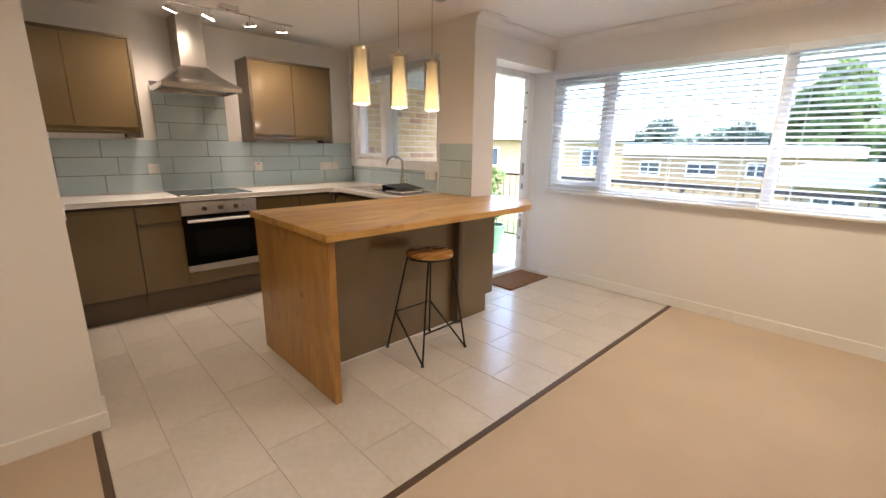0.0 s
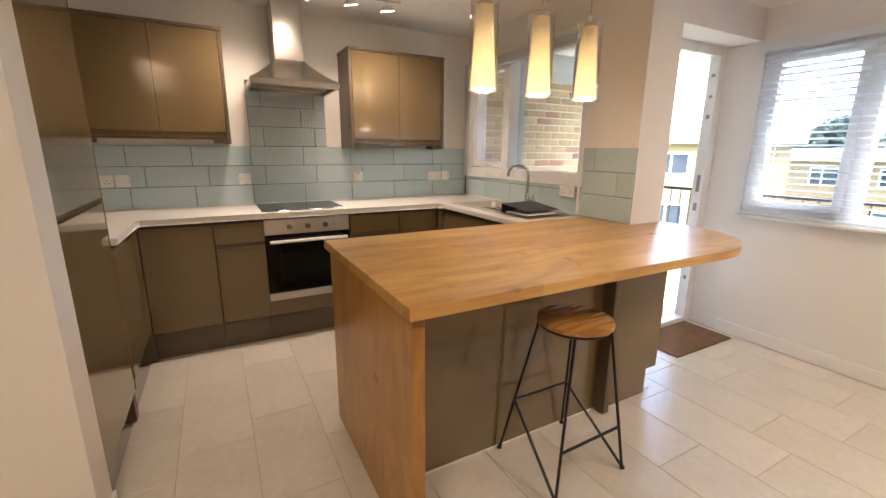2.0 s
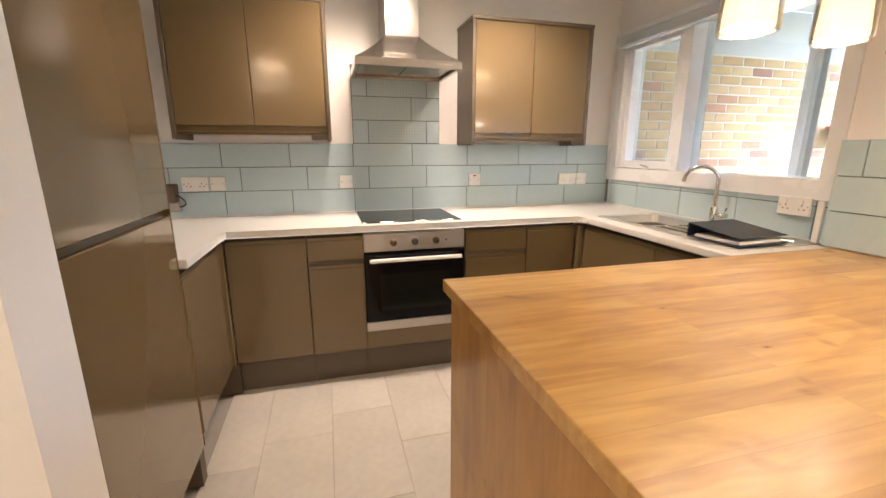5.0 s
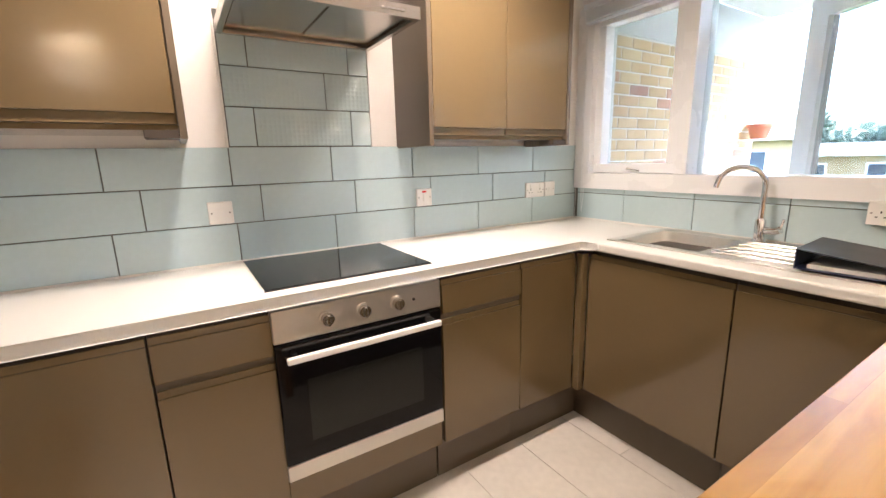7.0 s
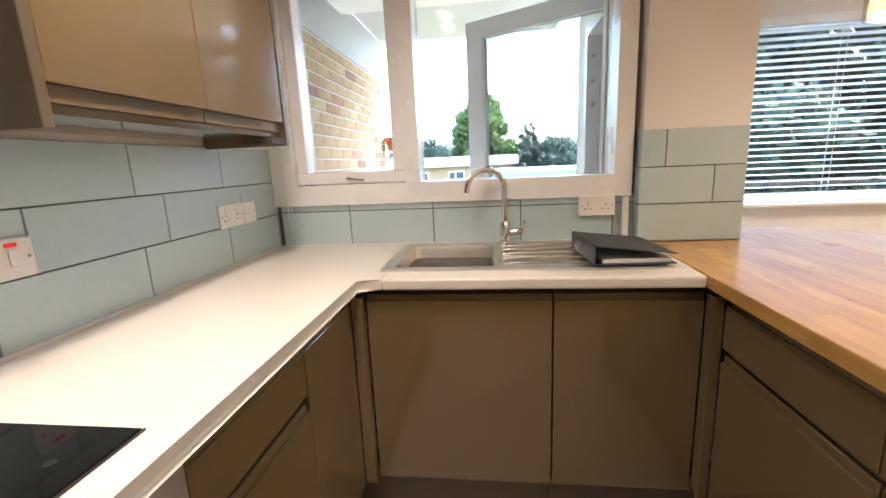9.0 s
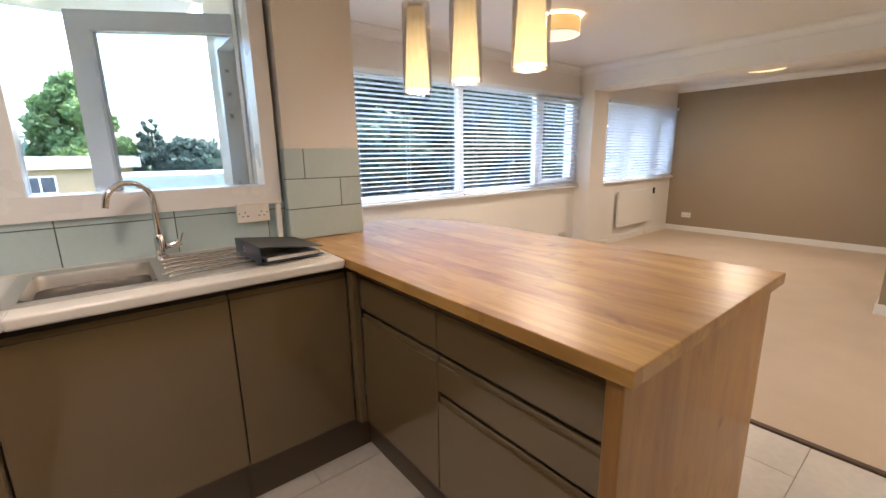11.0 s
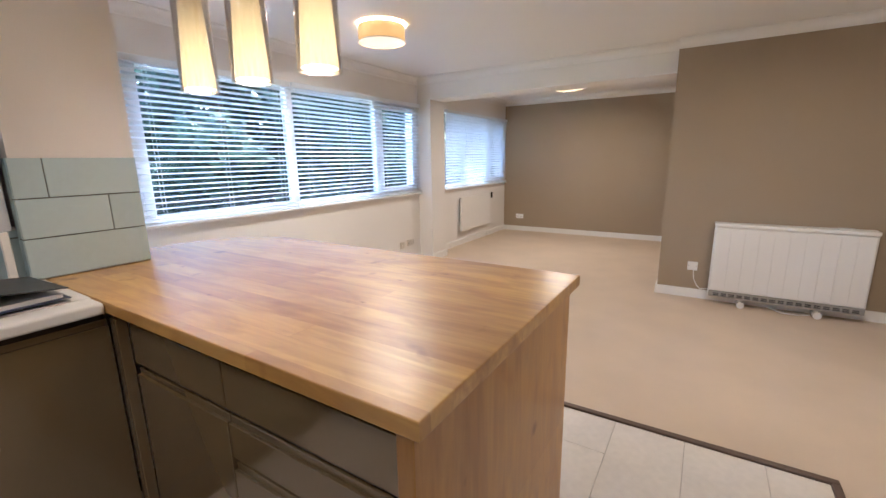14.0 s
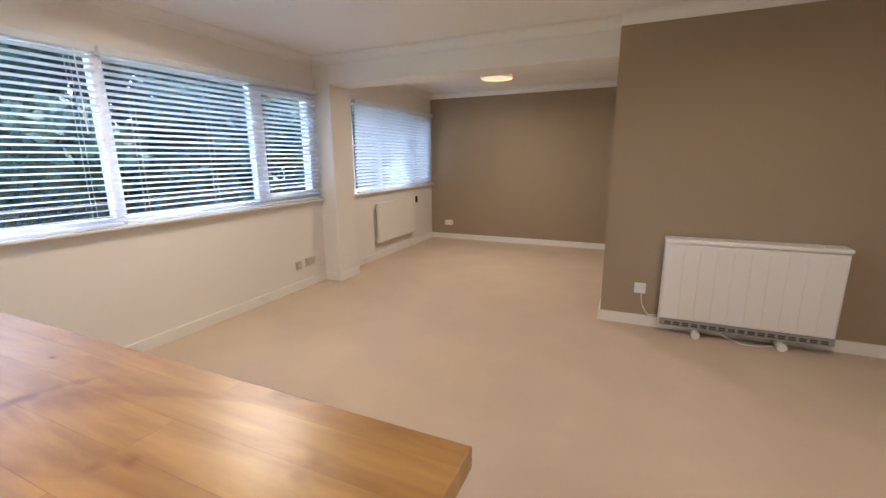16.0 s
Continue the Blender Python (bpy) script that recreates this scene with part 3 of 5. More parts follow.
pane(kw, 3.99, 5.30, 5.71, 1.285, 2.055)
pane(kw, 4.0, 4.363, 5.189, 1.233, 2.107)
rb = thing("raised_blind", (3.87, 5.08, 2.09), "white venetian blind drawn up to the top of the kitchen window", "blind")
part("headrail", box(3.83, 3.882, 4.33, 5.80, 2.135, 2.165, 0.003), SLAT, rb)
for k in range(9):
    part("slat", box(3.835, 3.879, 4.34, 5.79, 2.076 + 0.0062 * k, 2.0795 + 0.0062 * k, 0.001), SLAT, rb)
part("bottom_rail", box(3.836, 3.878, 4.34, 5.79, 2.062, 2.0745, 0.004), SLAT, rb)
part("pull_cord", tube([(3.872, 5.80, 2.13), (3.872, 5.803, 1.6), (3.874, 5.80, 1.1), (3.87, 5.79, 1.0), (3.872, 5.78, 1.1), (3.874, 5.785, 1.16)], 0.0018, 6), SLAT, rb)

# balcony door
dr = thing("door_1", (4.6, 4.2, 0), "white glazed balcony door standing open", "door", kind="structure")
part("door_frame", wall_boxes([(4.125, 4.19, 4.17, 4.25, 0, 2.13), (5.035, EX - 0.001, 4.17, 4.25, 0, 2.13), (4.19, 5.035, 4.17, 4.25, 2.065, 2.13), (4.19, 5.035, 4.17, 4.25, -0.01, 0.035)]), UPVC, dr)
hx, hy, fx, fy = 4.185, 4.245, 4.60, 4.985
ang = math.atan2(fy - hy, fx - hx)
LW = math.hypot(fx - hx, fy - hy)
leafm = Matrix.Translation((hx, hy, 0)) @ Matrix.Rotation(ang, 4, "Z")
bm = wall_boxes([(0, LW, -0.03, 0.03, 0.04, 0.16), (0, LW, -0.03, 0.03, 1.97, 2.06), (0, 0.1, -0.03, 0.03, 0.16, 1.97), (LW - 0.1, LW, -0.03, 0.03, 0.16, 1.97)])
bm.transform(leafm)
leaf = part("door_leaf", bm, UPVC, dr, "white plastic door leaf")
bm = box(0.1, LW - 0.1, -0.004, 0.004, 0.16, 1.97)
bm.transform(leafm)
part("pane", bm, GLASS, dr).visible_shadow = False
bm = box(LW - 0.07, LW - 0.035, -0.05, -0.03, 0.95, 1.15, 0.005)
add_box(bm, LW - 0.15, LW - 0.04, -0.07, -0.05, 1.05, 1.075, 0.004)
bm.transform(leafm)
part("door_handle", bm, UPVC, dr)
for z, hgt in ((1.93, 0.02), (1.63, 0.03), (1.18, 0.03), (1.08, 0.11), (0.93, 0.06), (0.62, 0.03), (0.50, 0.09), (0.36, 0.03), (1.78, 0.02)):
    part("keep_plate", box(5.029, 5.0355, 4.195, 4.22, z, z + hgt, 0.001), GREY, dr, "dark metal lock keep")

# ---- kitchen units ----
FY, FX, IY = 5.335, 3.345, 4.20          # fronts of the north run, the sink run and the peninsula
Z_TOP, Z_BOT = 0.894, 0.202              # fronts' top and bottom
T = 0.018


def front(u, face, a0, a1, z0, z1, name="door", step=True):
    """A handleless front with its grip edge chamfered; face: which run it belongs to."""
    g = 0.0015
    bm = bmesh.new()
    def put(a, b, d0, d1, z, y):
        if face == "n":
            add_box(bm, a, b, FY + d0, FY + d1, z, y, 0.0015)
        elif face == "e":
            add_box(bm, FX + d0, FX + d1, a, b, z, y, 0.0015)
        elif face == "s":
            add_box(bm, a, b, IY - d1, IY - d0, z, y, 0.0015)
        elif face == "w":
            add_box(bm, 1.215 - d1, 1.215 - d0, a, b, z, y, 0.0015)
    put(a0 + g, a1 - g, 0, T, z0 + g, z1 - (0.022 if step else g))
    if step:
        put(a0 + g, a1 - g, 0.009, T, z1 - 0.024, z1 - g)
    return part(name, bm, CAB, u, "gloss taupe front")


def base_unit(face, a0, a1, rows, label, plinth=True, z1=0.913, name="base_cabinet", depth=0.52):
    m = (a0 + a1) / 2
    at = {"n": (m, FY, 0), "e": (FX, m, 0), "s": (m, IY, 0), "w": (1.215, m, 0)}[face]
    u = thing(name, at, label, "cabinet", "fitted kitchen cabinets")
    d0, d1 = T + 0.002, depth
    def rng(x, y, z, w, e0=0.0):
        if face == "n":
            return (x, y, FY + d0 + e0, FY + d1, z, w)
        if face == "e":
            return (FX + d0 + e0, FX + d1, x, y, z, w)
        if face == "s":
            return (x, y, IY - d1, IY - d0 - e0, z, w)
        return (1.215 - d1, 1.215 - d0 - e0, x, y, z, w)
    part("body", box(*rng(a0 + 0.001, a1 - 0.001, Z_BOT, z1 - 0.03)), CARC, u)
    # dark strip paints the shade below the worktop's edge
    part("grip_rail", box(*rng(a0 + 0.001, a1 - 0.001, z1 - 0.03, z1, 0.004)), DARK, u, "recessed grip rail, gap's shade put into its colour")
    if plinth:
        part("plinth", box(*rng(a0, a1, 0.0, Z_BOT - 0.002, 0.045)), CARC, u, "matt taupe plinth")
    for k, (lo, hi, nm) in enumerate(rows):
        front(u, face, a0, a1, lo, hi, nm)
    return u


base_unit("n", 1.235, 1.642, [(Z_BOT, Z_TOP, "door")], "gloss taupe corner base cabinet beside the oven run")
base_unit("n", 1.644, 1.953, [(Z_BOT, 0.735, "door"), (0.758, Z_TOP, "drawer_front")], "gloss taupe base cabinet with one drawer and a door")
base_unit("n", 2.559, 2.962, [(Z_BOT, 0.735, "door"), (0.758, Z_TOP, "drawer_front")], "gloss taupe base cabinet with one drawer, beside the oven")
base_unit("n", 2.964, 3.305, [(Z_BOT, Z_TOP, "door")], "gloss taupe corner base cabinet with a full door")
post = thing("corner_post", (3.33, 5.32, 0), "taupe corner post between the cabinet runs", "cabinet")
part("post", box(3.307, 3.345, 5.297, 5.335, Z_BOT, Z_TOP, 0.002), CAB, post)
part("plinth", wall_boxes([(3.305, 3.4095, 5.40, 5.5, 0, Z_BOT - 0.002), (3.41, 3.5, 5.295, 5.5, 0, Z_BOT - 0.002)]), CARC, post)
post2 = thing("corner_post", (3.32, 4.22, 0), "taupe corner post beside the oak worktop", "cabinet")
part("post", box(3.302, 3.345, 4.20, 4.233, Z_BOT, Z_TOP, 0.002), CAB, post2)
part("plinth", wall_boxes([(3.30, 3.409, 4.05, 4.134, 0, Z_BOT - 0.002), (3.4095, 3.5, 4.05, 4.235, 0, Z_BOT - 0.002)]), CARC, post2)
post3 = thing("corner_post", (1.215, 5.32, 0), "taupe corner post beside the tall unit's base cabinet", "cabinet")
part("post", box(1.185, 1.234, 5.297, 5.335, Z_BOT, Z_TOP, 0.002), CAB, post3)
part("plinth", wall_boxes([(0.95, 1.06, 4.735, 5.364, 0, Z_BOT - 0.002), (0.95, 1.234, 5.3645, 5.5, 0, Z_BOT - 0.002)]), CARC, post3)
base_unit("e", 4.685, 5.295, [(Z_BOT, Z_TOP, "door")], "gloss taupe sink cabinet with a full door")
base_unit("e", 4.235, 4.683, [(Z_BOT, Z_TOP, "door")], "gloss taupe base cabinet under the drainer")
base_unit("s", 2.185, 2.782, [(Z_BOT, 0.572, "drawer_front"), (0.59, 0.716, "drawer_front"), (0.735, Z_TOP, "drawer_front")], "gloss taupe drawer unit with three drawers under the oak top", depth=0.50)
base_unit("s", 2.784, 3.30, [(Z_BOT, 0.716, "door"), (0.735, Z_TOP, "drawer_front")], "gloss taupe base cabinet with a drawer under the oak top", depth=0.50)
base_unit("w", 4.735, 5.295, [(Z_BOT, Z_TOP, "door")], "gloss taupe base cabinet beside the tall unit", False, depth=0.56)

tall = thing("tall_cabinet", (0.93, 4.4, 0), "tall gloss taupe fridge cabinet with two doors", "cabinet", "fitted kitchen cabinets")
part("body", box(0.63, 1.188, 4.035, 4.728, 0.15, 2.13, 0.002), CARC, tall)
part("upper_door", box(1.19, 1.21, 4.045, 4.726, 1.152, 2.125, 0.0025), CAB, tall)
part("lower_door", box(1.19, 1.21, 4.045, 4.726, 0.15, 1.128, 0.0025), CAB, tall)
part("plinth", box(0.63, 1.06, 4.035, 4.728, 0, 0.148), CARC, tall)
part("plinth_return", box(1.10, 1.205, 4.668, 4.727, 0.0, 0.149, 0.002), CARC, tall)
part("end_panel", box(0.63, 1.212, 4.7285, 4.7335, 0.15, 2.13, 0.001), CAB, tall)

# worktops
wt = thing("white_worktop", (2.2, 5.6, 0.917), "white laminate worktop running round the kitchen corner", "worktop")
# the sink opening is cut between four slabs
bm = prism([(0.605, 4.737), (1.24, 4.737), (1.24, 5.275), (1.258, 5.312), (3.30, 5.312), (3.316, 5.285), (3.316, 5.23), (3.42, 5.23), (3.86, 5.23), (KX - 0.002, 5.23), (KX - 0.002, NY - 0.002), (0.605, NY - 0.002)], 0.917, CT, 0.009)
part("long_slab", bm, WTOP, wt)
part("front_rim", box(3.316, 3.42, 4.247, 5.2305, 0.917, CT, 0.009, 3), WTOP, wt)
part("drainer_slab", box(3.4195, KX - 0.002, 4.295, 4.86, 0.917, CT - 0.001), WTOP, wt)
part("front_slab", box(3.4195, PX - 0.002, 4.247, 4.2955, 0.917, CT - 0.001), WTOP, wt)
part("back_rim", box(3.82, KX - 0.002, 4.8595, 5.2305, 0.917, CT - 0.001), WTOP, wt)
part("sealant", wall_boxes([(0.61, KX - 0.012, NY - 0.016, NY - 0.010, CT, CT + 0.008), (KX - 0.016, KX - 0.010, PY1 + 0.01, NY - 0.016, CT, CT + 0.008)]), WTOP, wt, "white sealant line")

# oak peninsula
arc = [(3.66 + 0.48 * math.sin(t), 3.703 - 0.478 * math.cos(t)) for t in [radians(a) for a in range(4, 91, 7)]]
oakpoly = [(2.118, 3.225)] + arc + [(4.14, PY0 - 0.002), (PX - 0.001, PY0 - 0.002), (PX - 0.001, 4.243), (2.118, 4.243)]
pen = thing("oak_worktop", (3.0, 3.7, 0.915), "solid oak stave worktop with rounded end and oak leg panel", "worktop")
part("top", prism(oakpoly, 0.915, CT, 0.003), OAK, pen)
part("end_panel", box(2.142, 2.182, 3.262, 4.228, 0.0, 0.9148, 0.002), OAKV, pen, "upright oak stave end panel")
bp = thing("peninsula_back", (2.8, 3.66, 0), "matt taupe back panel of the breakfast bar", "panel")
part("back_panel", box(2.184, 3.395, 3.645, 3.67, 0.004, 0.914, 0.0015), CAB, bp)
part("upright", box(3.395, 3.435, 3.575, 3.672, 0.004, 0.914, 0.002), CARC, bp, "dark taupe upright end board")
bm = wall_boxes([(3.4365, 3.86, 3.615, 3.64, 0.155, 0.914), (3.4365, 3.775, 3.615, 3.64, 0.004, 0.155)])
part("side_panel", bm, CAB, bp)
part("return_panel", box(3.842, 3.86, 3.641, 3.888, 0.155, 0.914, 0.0015), CAB, bp)
part("plinth", box(3.437, 3.79, 3.66, 3.888, 0.0, 0.15), CARC, bp)
part("floor_seal", box(2.184, 3.86, 3.638, 3.6445, 0.0, 0.006), PLASTIC, bp, "white sealant line on the floor")


# wall cabinets
def wall_cab(x0, x1, z0, z1, label):
    fy = 5.57
    u = thing("wall_cabinet", ((x0 + x1) / 2, NY, z0), label, "cabinet", "wall cabinets")
    part("body", box(x0 + 0.02, x1 - 0.02, fy + 0.022, NY - 0.001, z0 + 0.043, z1 - 0.02), CARC, u)
    for a in (x0, x1 - 0.02):
        part("side_panel", box(a, a + 0.02, fy - 0.004, NY - 0.001, z0, z1 - 0.0205, 0.0015), CARC, u)
    part("top_panel", box(x0 - 0.004, x1 + 0.004, fy - 0.006, NY - 0.001, z1 - 0.02, z1, 0.0015), CARC, u)
    m = (x0 + x1) / 2
    for a, b in ((x0 + 0.022, m), (m, x1 - 0.022)):
        bm = box(a + 0.0015, b - 0.0015, fy, fy + 0.02, z0 + 0.074, z1 - 0.022, 0.002)
        add_box(bm, a + 0.0015, b - 0.0015, fy + 0.012, fy + 0.02, z0 + 0.043, z0 + 0.0742, 0.001)
        part("door", bm, CAB, u, "gloss taupe door")
    part("light_pelmet", box(x0 + 0.02, x1 - 0.02, fy + 0.022, NY - 0.002, z0 + 0.026, z0 + 0.042), CAB, u)
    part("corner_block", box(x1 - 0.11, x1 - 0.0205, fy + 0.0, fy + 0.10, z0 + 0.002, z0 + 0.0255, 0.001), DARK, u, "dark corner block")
    return u


wall_cab(1.0, 1.815, 1.418, 2.157, "gloss taupe wall cabinet with two doors over the tiles")
wall_cab(2.665, 3.487, 1.395, 2.143, "gloss taupe wall cabinet with two doors beside the extractor hood")

# extractor hood
hood = thing("cooker_hood", (2.25, NY, 1.805), "brushed steel chimney cooker hood over the hob", "cooker hood")
hx0, hx1, hy0, hy1 = 1.955, 2.545, 5.40, NY - 0.012
bm = bmesh.new()
lo = [(hx0, hy0), (hx1, hy0), (hx1, hy1), (hx0, hy1)]
hi = [(2.145, 5.60), (2.345, 5.60), (2.345, hy1), (2.145, hy1)]
r0 = [bm.verts.new((x, y, 1.846)) for x, y in lo]
steps = [r0]
for f, zf in ((0.33, 0.26), (0.66, 0.58), (0.9, 0.86), (1.0, 1.0)):
    steps.append([bm.verts.new((a[0] + (b[0] - a[0]) * f, a[1] + (b[1] - a[1]) * f, 1.846 + 0.16 * zf)) for a, b in zip(lo, hi)])
for a, b in zip(steps, steps[1:]):
    for k in range(4):
        bm.faces.new((a[k], a[(k + 1) % 4], b[(k + 1) % 4], b[k]))
bm.faces.new(steps[-1])
bm.faces.new(r0)
part("canopy", bm, STEEL, hood)
part("lip", wall_boxes([(hx0, hx1, hy0, hy0 + 0.02, 1.805, 1.845), (hx0, hx0 + 0.02, hy0 + 0.02, hy1, 1.805, 1.845), (hx1 - 0.02, hx1, hy0 + 0.02, hy1, 1.805, 1.845), (hx0 + 0.02, hx1 - 0.02, hy1 - 0.02, hy1, 1.805, 1.845)]), STEEL, hood)
part("chimney", box(2.145, 2.345, 5.60, hy1, 2.004, CEIL_Z - 0.001, 0.003), STEELV, hood)
for k in range(2):
    part("grease_filter", box(hx0 + 0.03 + 0.27 * k, hx0 + 0.29 + 0.27 * k, hy0 + 0.06, hy1 - 0.05, 1.822, 1.83, 0.001), STEEL, hood, "grey mesh grease filter")
part("under_plate", box(hx0 + 0.02, hx1 - 0.02, hy0 + 0.02, hy1 - 0.02, 1.83, 1.836), STEEL, hood)
for k in range(5):
    part("button", box(2.40 + 0.018 * k, 2.412 + 0.018 * k, hy0 - 0.004, hy0, 1.821, 1.829, 0.001), CHROME, hood)

# oven and hob
ov = thing("oven", (2.27, FY, 0.31), "built-in electric oven, brushed steel with a black glass door", "oven")
part("body", box(1.975, 2.568, FY + 0.02, FY + 0.5, 0.32, 0.90), DARK, ov)
part("control_panel", box(1.974, 2.569, FY - 0.012, FY + 0.019, 0.797, 0.903, 0.003), STEELP, ov)
dg = part("door", box(1.974, 2.569, FY - 0.014, FY + 0.019, 0.372, 0.790, 0.004), BLACKGLASS, ov, "black glass oven door")
part("inner_window", box(2.06, 2.483, FY - 0.0155, FY - 0.0142, 0.44, 0.66, 0.0005), OVENGLASS, ov, "dark oven window")
part("bottom_strip", box(1.974, 2.569, FY - 0.014, FY + 0.019, 0.315, 0.370, 0.002), STEELP, ov)
hd = box(2.0, 2.543, FY - 0.062, FY - 0.044, 0.742, 0.764, 0.005, 2)
part("handle", hd, PLASTIC, ov, "pale satin handle bar")
for x in (2.02, 2.515):
    part("handle_post", box(x, x + 0.02, FY - 0.046, FY - 0.013, 0.745, 0.761, 0.002), STEEL, ov)
for x in (2.14, 2.264, 2.389):
    kb = part("knob", tube([(x, FY - 0.012, 0.85), (x, FY - 0.018, 0.85)], 0.026, 20), STEELP, ov, smooth=True)
    bm = tube([(x, FY - 0.018, 0.85), (x, FY - 0.036, 0.85)], 0.02, 20)
    add_box(bm, x - 0.005, x + 0.005, FY - 0.046, FY - 0.03, 0.832, 0.868, 0.002)
    part("grip", bm, STEEL, kb, smooth=True)
part("pilot_light", tube([(2.455, FY - 0.012, 0.85), (2.455, FY - 0.016, 0.85)], 0.005, 10), BLACK, ov)
ob = thing("oven_filler", (2.27, FY, Z_BOT), "gloss taupe filler panel under the oven", "panel")
part("panel", box(1.975, 2.568, FY, FY + T, Z_BOT, 0.311, 0.0015), CAB, ob)
part("plinth", box(1.968, 2.574, FY + T + 0.047, FY + 0.3, 0, Z_BOT - 0.002), CARC, ob)
for unit in (ov, ob):
    unit.location.x -= 0.023
hob = thing("hob", (2.265, 5.6, CT), "black glass electric hob set in the white worktop", "hob")
part("glass_top", box(1.951, 2.538, 5.37, 5.85, CT, CT + 0.006, 0.002), BLACKGLASS, hob)

part("heat_indicator", lathe([(0.0, 0.0), (0.008, 0.0), (0.008, 0.0006), (0.0, 0.0006)], (2.46, 5.43, CT + 0.0061), 16, False), BLACK, hob, "small dark heat indicator")
part("sealing_edge", wall_boxes([(1.949, 2.54, 5.3675, 5.3695, CT, CT + 0.004), (1.949, 2.54, 5.8505, 5.8525, CT, CT + 0.004)]), BLACK, hob, "black sealing edge")

# sink and tap
sk = thing("sink", (3.63, 4.75, CT), "stainless steel inset sink with one bowl and a drainer", "sink")
SX0, SX1, SY0, SY1 = 3.41, 3.882, 4.30, 5.255
BX0, BX1, BY0, BY1 = 3.448, 3.805, 4.868, 5.212
bm = wall_boxes([(SX0, SX1, SY0, BY0, CT, CT + 0.006), (SX0, SX1, BY1, SY1, CT, CT + 0.006), (SX0, BX0, BY0, BY1, CT, CT + 0.006), (BX1, SX1, BY0, BY1, CT, CT + 0.006)])
part("rim", bm, STEELP, sk)
bm = bmesh.new()
rings = []
for f, z in ((0.0, CT + 0.0058), (0.004, CT - 0.006), (0.012, CT - 0.10), (0.03, CT - 0.155), (0.06, CT - 0.165)):
    r = 0.05
    pts = []
    for cx, cy, a0 in ((BX1 - r, BY1 - r, 0), (BX0 + r, BY1 - r, 90), (BX0 + r, BY0 + r, 180), (BX1 - r, BY0 + r, 270)):
        for a in range(0, 91, 18):
            rr = r - min(f, 0.045)
            pts.append(bm.verts.new((cx + rr * math.cos(radians(a0 + a)), cy + rr * math.sin(radians(a0 + a)), z)))
    rings.append(pts)
for a, b in zip(rings, rings[1:]):
    for k in range(len(a)):
        bm.faces.new((a[k], a[(k + 1) % len(a)], b[(k + 1) % len(a)], b[k]))
bm.faces.new(rings[-1])
bw = part("bowl", bm, STEELP, sk, smooth=True)
part("waste", lathe([(0.04, 0), (0.038, 0.004), (0.01, 0.002)], (3.615, 5.035, CT - 0.1655), 24), CHROME, sk)
for k in range(5):
    x = 3.478 + 0.075 * k
    bm = tube([(x, 4.345, CT + 0.004), (x, 4.37, CT + 0.008), (x, 4.79, CT + 0.008), (x, 4.835, CT + 0.005)], 0.006, 8)
    part("drainer_ridge", bm, STEEL, sk, smooth=True)
    part("drainer_groove", box(x + 0.02, x + 0.05, 4.36, 4.83, CT + 0.0062, CT + 0.0068), STEEL, sk)
part("overflow", lathe([(0.013, 0), (0.013, 0.003), (0.006, 0.002)], (3.52, 4.84, CT + 0.006), 16), CHROME, sk)
tap = thing("tap", (3.835, 4.82, CT), "chrome swan-neck mixer tap at the sink", "tap")
part("base", lathe([(0.027, 0), (0.026, 0.008), (0.02, 0.014), (0.02, 0.09), (0.013, 0.1)], (3.835, 4.82, CT + 0.006), 24), CHROME, tap, smooth=True)
pts = [(3.835, 4.82, CT + 0.10 + 0.018 * k) for k in range(9)] + [(3.835 - 0.035 * (1 - math.cos(t)) * 1.1, 4.82 + 0.075 * (1 - math.cos(t)), CT + 0.245 + 0.075 * math.sin(t)) for t in [radians(a) for a in range(10, 176, 12)]]
pts.append((pts[-1][0] - 0.003, pts[-1][1] + 0.006, pts[-1][2] - 0.03))
part("spout", tube(pts, 0.0115, 14), CHROME, tap, smooth=True)
part("lever", tube([(3.835, 4.80, CT + 0.055), (3.835, 4.765, CT + 0.058), (3.83, 4.745, CT + 0.066)], 0.016, 14), CHROME, tap, smooth=True)
part("lever_pin", tube([(3.83, 4.748, CT + 0.066), (3.822, 4.735, CT + 0.11)], 0.005, 8), CHROME, tap)

binder = thing("ring_binder", (3.535, 4.41, CT + 0.0155), "black and blue ring binder lying on the drainer", "binder")
bm = box(-0.135, 0.155, -0.105, 0.15, 0.0, 0.003, 0.001)
bmx = Matrix.Translation((3.535, 4.41, CT + 0.0155)) @ Matrix.Rotation(radians(4), 4, "Z")
bm.transform(bmx)
part("lower_cover", bm, BLUE, binder)
bm = box(-0.135, 0.155, -0.105, 0.15, 0.0, 0.003, 0.001)
bm.transform(bmx @ Matrix.Translation((0, 0.15, 0.062)) @ Matrix.Rotation(radians(7), 4, "X") @ Matrix.Translation((0, -0.15, 0)))
part("upper_cover", bm, BLACK, binder)
bm = box(-0.135, 0.155, 0.147, 0.15, 0.003, 0.064, 0.001)
bm.transform(bmx)
spine = part("spine", bm, BLUE, binder)
bm = box(-0.12, 0.14, -0.09, 0.12, 0.0035, 0.016)
bm.transform(bmx)
part("paper_block", bm, PAPER, binder)
bm = tube([(0.04 + 0.011 * math.cos(t), 0.1502, 0.033 + 0.011 * math.sin(t)) for t in [radians(a) for a in range(0, 361, 30)]], 0.002, 6)
bm.transform(bmx)
part("finger_ring", bm, CHROME, spine)


